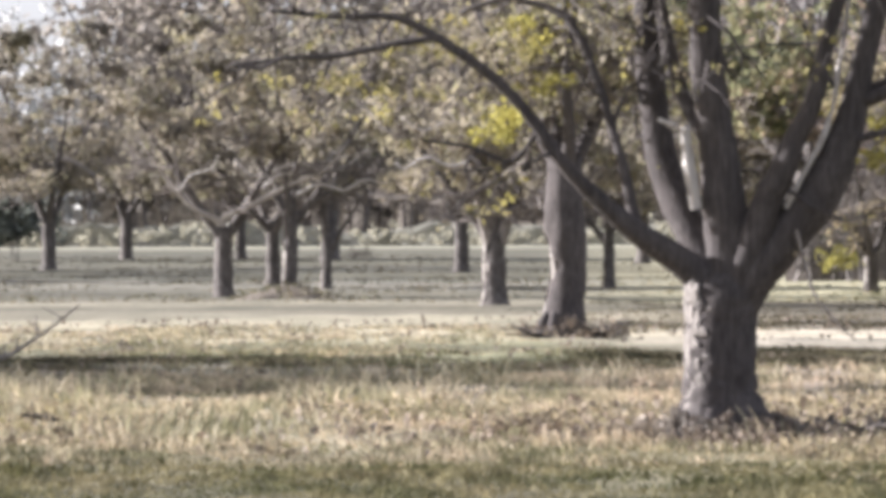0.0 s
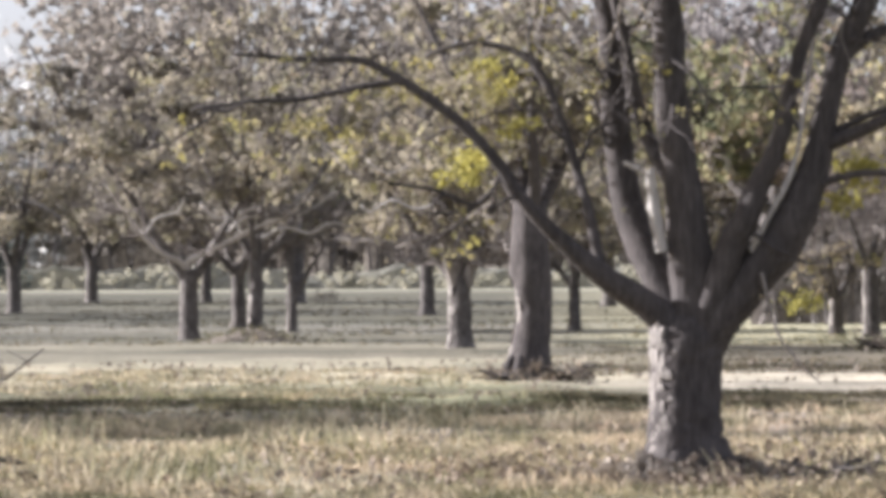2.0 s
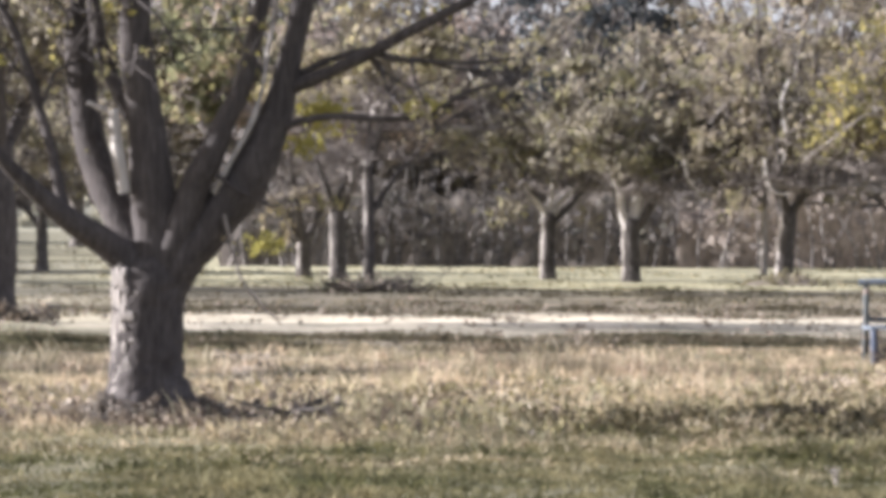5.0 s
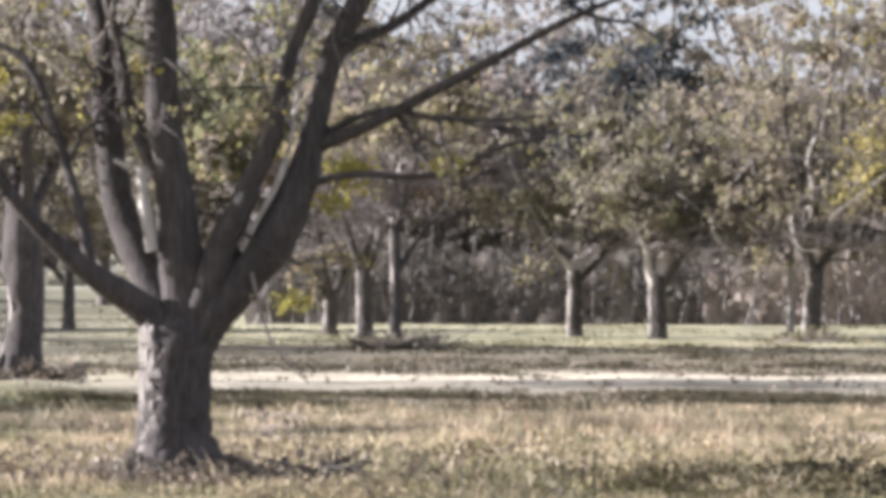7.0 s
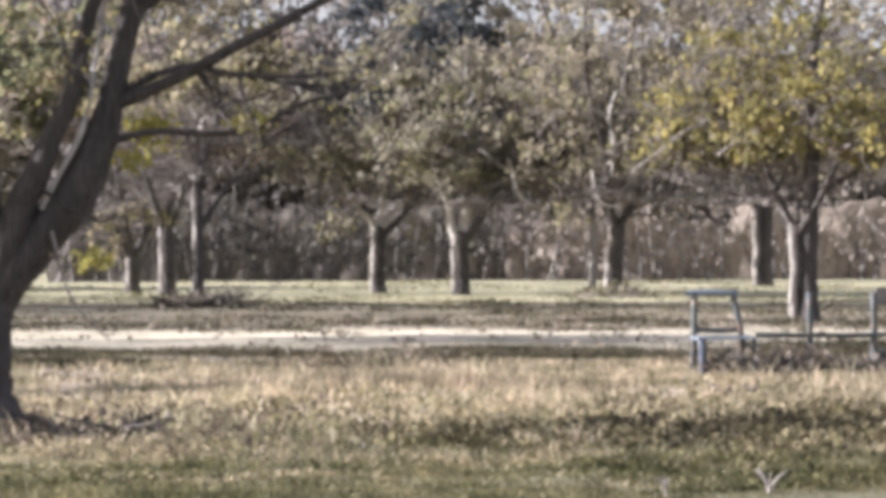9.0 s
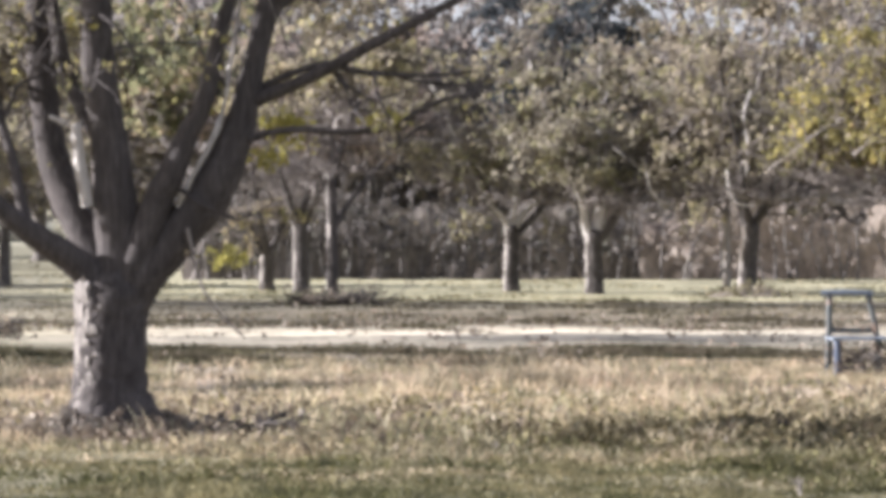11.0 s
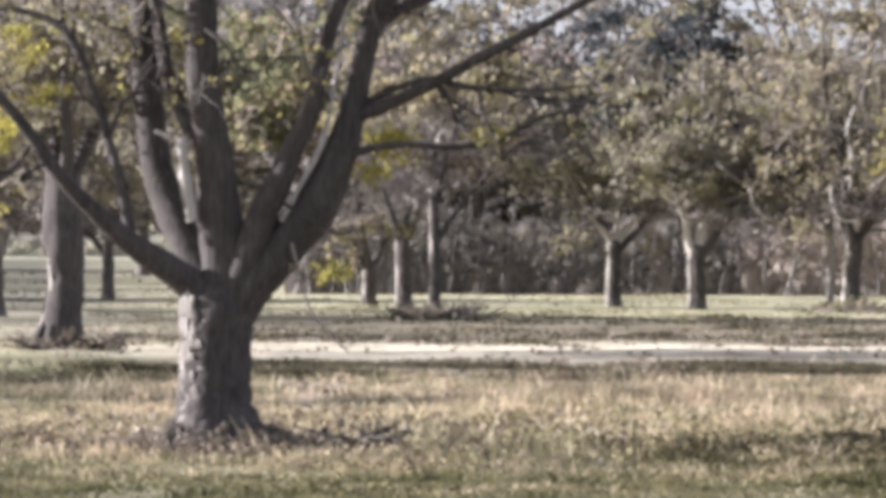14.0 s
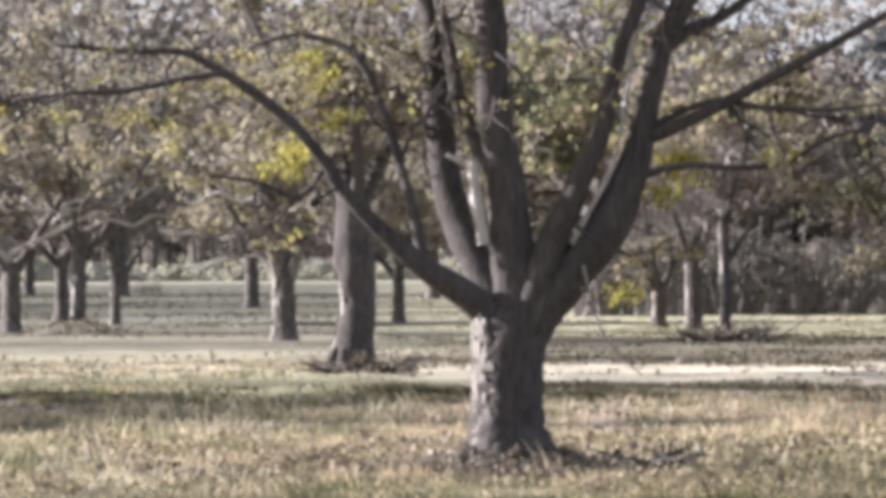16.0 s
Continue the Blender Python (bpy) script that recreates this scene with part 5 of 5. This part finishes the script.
def bench(x, y):
    base = tagged(new("bench"), "weathered pale blue pipe frame bench in tall grass", "bench")
    base.matrix_basis = pose(x, y, 0) @ Matrix.Diagonal((1, 1, 1.08, 1))
    part("post", pipe([(0.0, 0, -0.05), (0.01, 0, 0.4), (0.03, 0.05, 0.86)], 0.034), DARK_PAINT, base)
    part("post", pipe([(0.57, 0, -0.05), (0.54, 0, 0.4), (0.45, 0.05, 0.86)], 0.032), DARK_PAINT, base)
    part("leg", pipe([(0.02, -0.4, -0.05), (0.02, -0.4, 0.2), (0.02, -0.38, 0.42)], 0.036), NAVY_PAINT, base, "dark blue front leg")
    part("leg", pipe([(0.58, -0.4, -0.05), (0.58, -0.4, 0.2), (0.58, -0.38, 0.42)], 0.03), DARK_PAINT, base)
    part("top_rail", pipe([(-0.06, 0.05, 0.86), (0.2, 0.05, 0.87), (0.5, 0.05, 0.86)], 0.032), BLUE_PAINT, base)
    part("back_rail", pipe([(0, 0.03, 0.50), (0.3, 0.03, 0.49), (0.53, 0.03, 0.5)], 0.03), DARK_PAINT, base)
    for k in range(4):
        slat = Shape()
        box(slat, -0.03, 0.6, -0.42 + k * 0.11, -0.33 + k * 0.11, 0.41, 0.435)
        part("slat", slat, BLUE_PAINT, base, "faded blue slat", False)
    return base


bench(7.54, 35.4)


def rail_frame(x, y):
    base = tagged(new("railing"), "low dark metal railing with boards, half hidden by grass", "railing")
    base.matrix_basis = pose(x, y, 0) @ Matrix.Diagonal((1, 1, 1.08, 1))
    for px in (0.0, 0.72, 1.36):
        part("post", pipe([(px, 0, -0.05), (px, 0, 0.4), (px, 0.02, 0.86)], 0.036), DARK_PAINT, base)
    part("rail", pipe([(-0.6, 0, 0.43), (0.4, 0, 0.42), (1.5, 0, 0.44)], 0.028), DARK_PAINT, base)
    board = Shape()
    box(board, 0.74, 1.34, -0.02, 0.02, 0.74, 0.9)
    part("board", board, GREY_BOARD, base, "greyed board", False)
    low = Shape()
    box(low, 0.7, 1.5, -0.16, 0.1, 0.16, 0.27)
    part("plank", low, DARK_PAINT, base, "", False)
    return base


rail_frame(8.95, 35.9)


# ---------------------------------------------------------------- small things on the ground
def dead_branch(x, y, seed):
    rng = np.random.default_rng(seed)
    base = tagged(new("dead_branch"), "bare dead branch rising out of the dry grass", "branch")
    base.matrix_basis = pose(x, y, 0)
    s = Shape()
    line = smooth_line([(-0.5, 0.1, 0.0, 0.04), (-0.1, 0, 0.06, 0.036), (0.35, 0, 0.14, 0.032), (0.62, 0, 0.3, 0.024), (0.9, 0, 0.48, 0.018), (1.25, 0, 0.76, 0.012)], 4)
    tube(s, line, 8, 0.08, rng)
    part("stem", s, TWIG, base)
    for k in (4, 6, 8, 10, 12, 14, 16):
        t = Shape()
        p = line[k]
        tube(t, bend(rng, (p[0], p[1], p[2]), (rng.normal(0.2, 0.6), rng.normal(0, 0.5), 0.6), 0.45, 0.016, 0.004, 5)[:1] + [
            (p[0] + rng.normal(0.05, 0.08), p[1], p[2] + 0.12, 0.012), (p[0] + rng.normal(0.12, 0.15), p[1], p[2] + 0.26, 0.005)], 5)
        part("twig", t, TWIG, base)


dead_branch(-9.05, 40.2, 61)


def mound(x, y, wide, high, seed):
    """A low heap of earth and litter at a tree's foot."""
    rng = np.random.default_rng(seed)
    base = tagged(new("earth_mound"), "low heap of earth and litter round a tree's foot", "mound", "mounds under the trees")
    base.location = (x, y, 0)
    s = Shape()
    n, m = 7, 18
    v = [(0, 0, high)]
    for i in range(1, n + 1):
        q = i / n
        for j in range(m):
            a = j * 6.283 / m
            r = wide * q * (1 + 0.15 * math.sin(3 * a + seed) + rng.normal(0, 0.05))
            v.append((r * math.cos(a), r * math.sin(a) * 0.9, high * (math.cos(q * 3.14159) * 0.5 + 0.5) * rng.uniform(0.8, 1.15) - 0.03 * q))
    f = [(0, 1 + j, 1 + (j + 1) % m) for j in range(m)]
    f += [(1 + (i - 1) * m + j, 1 + i * m + j, 1 + i * m + (j + 1) % m, 1 + (i - 1) * m + (j + 1) % m) for i in range(1, n) for j in range(m)]
    s.add(v, f)
    part("earth", s, EARTH, base)
    litter = Shape()
    p = rng.normal(0, 0.5, (260, 3)) * (wide, wide * 0.9, 0)
    p[:, 2] = high * np.exp(-(p[:, 0] ** 2 + p[:, 1] ** 2) / (wide * 0.6) ** 2) + 0.03
    leaves(litter, p, rng, 0.14, 1.3)
    tagged(part("litter", litter, LEAF_WEED, base, "", False), kind="stuff")


EARTH = plain("brown earth", (0.16, 0.135, 0.11), 0.95, 0.0, (0.24, 0.205, 0.165))
mound(-10.9, 84.0, 1.5, 0.32, 3)
mound(15.36, 81.2, 1.3, 0.28, 4)
mound(4.2, 71.6, 1.0, 0.2, 5)


def brush_pile(x, y, wide, high, seed, count):
    """Cut twigs thrown on a heap."""
    rng = np.random.default_rng(seed)
    base = tagged(new("brush_pile"), "heap of dark cut twigs and weeds", "brush pile", "heaps under the trees")
    base.location = (x, y, 0)
    s, t = Shape(), Shape()
    ends = []
    for _ in range(count):
        a = rng.uniform(0, 6.28)
        p = (rng.normal(0, wide * 0.35), rng.normal(0, wide * 0.25), rng.uniform(0.0, high * 0.4))
        q = [(p[0] + math.cos(a) * k * 0.14, p[1] + math.sin(a) * k * 0.14, p[2] + high * 0.18 * k * rng.uniform(0.3, 1.2), 0.014 - 0.0025 * k) for k in range(5)]
        tube(s, q, 4, cap=False)
        ends += [e[:3] for e in q[1:]]
    tagged(part("brushwood", s, BARK_DARK, base), kind="stuff")
    leaves(t, leaf_places(rng, ends, count * 3, 0.06), rng, 0.09)
    tagged(part("leafage", t, LITTER, base, "", False), kind="stuff")


brush_pile(-22.6, 208, 1.7, 0.9, 80, 60)
brush_pile(4.95, 71.2, 0.9, 0.45, 81, 90)
brush_pile(4.1, 71.0, 0.7, 0.3, 82, 60)
brush_pile(-1.9, 50.2, 0.3, 0.36, 83, 60)
brush_pile(-2.8, 50.5, 0.3, 0.25, 90, 36)
brush_pile(-9.5, 40.3, 0.6, 0.3, 84, 50)
brush_pile(8.3, 35.3, 0.9, 0.34, 86, 80)
brush_pile(9.7, 35.4, 0.9, 0.3, 87, 70)
brush_pile(1.08, 25.8, 0.10, 0.24, 85, 14)
brush_pile(0.6, 26.2, 0.34, 0.10, 88, 26)
brush_pile(-0.7, 26.1, 0.38, 0.10, 89, 40)


def pale_weed(x, y, seed, size):
    rng = np.random.default_rng(seed)
    base = tagged(new("dry_weed"), "pale forked dry weed stalk", "weed", "dry weeds by the lawn")
    base.matrix_basis = pose(x, y, 0) @ Matrix.Scale(size, 4)
    s = Shape()
    for k in range(4):
        a = rng.uniform(0, 6.28)
        tube(s, smooth_line([(0, 0, -0.02, 0.012), (0.03 * math.cos(a), 0.03 * math.sin(a), 0.06, 0.008), (0.10 * math.cos(a), 0.10 * math.sin(a), 0.12, 0.004)], 3), 5)
    part("stalk", s, TWIG, base)


for i, (x, y, size) in enumerate(((4.8, 20.2, 1.1), (4.15, 20.2, 0.8))):
    pale_weed(x, y, 70 + i, size)


def stick(x, y, turn, long_, seed):
    """A short broken stick lying in the grass."""
    rng = np.random.default_rng(seed)
    base = tagged(new("stick"), "short dark broken stick lying in dry grass", "stick", "sticks in the meadow")
    base.matrix_basis = pose(x, y, 0.06, 0, 0, turn)
    s = Shape()
    tube(s, smooth_line([(-long_ / 2, 0, 0.06, 0.02), (-long_ * 0.1, 0.03, 0.05, 0.024), (long_ * 0.3, 0, 0.03, 0.02), (long_ / 2, -0.02, 0.02, 0.012)], 4), 8, 0.1, rng)
    part("shaft", s, BARK_MAIN, base)
    fork = Shape()
    tube(fork, smooth_line([(-long_ * 0.1, 0.03, 0.05, 0.014), (-long_ * 0.2, 0.1, 0.11, 0.009), (-long_ * 0.22, 0.16, 0.17, 0.005)], 4), 6)
    part("side_twig", fork, BARK_MAIN, base)


for i, (x, y, turn, long_) in enumerate(((-5.66, 27.4, 8, 0.34), (7.1, 30.4, -30, 0.22), (5.2, 25.6, 15, 0.3))):
    stick(x, y, turn, long_, 95 + i)
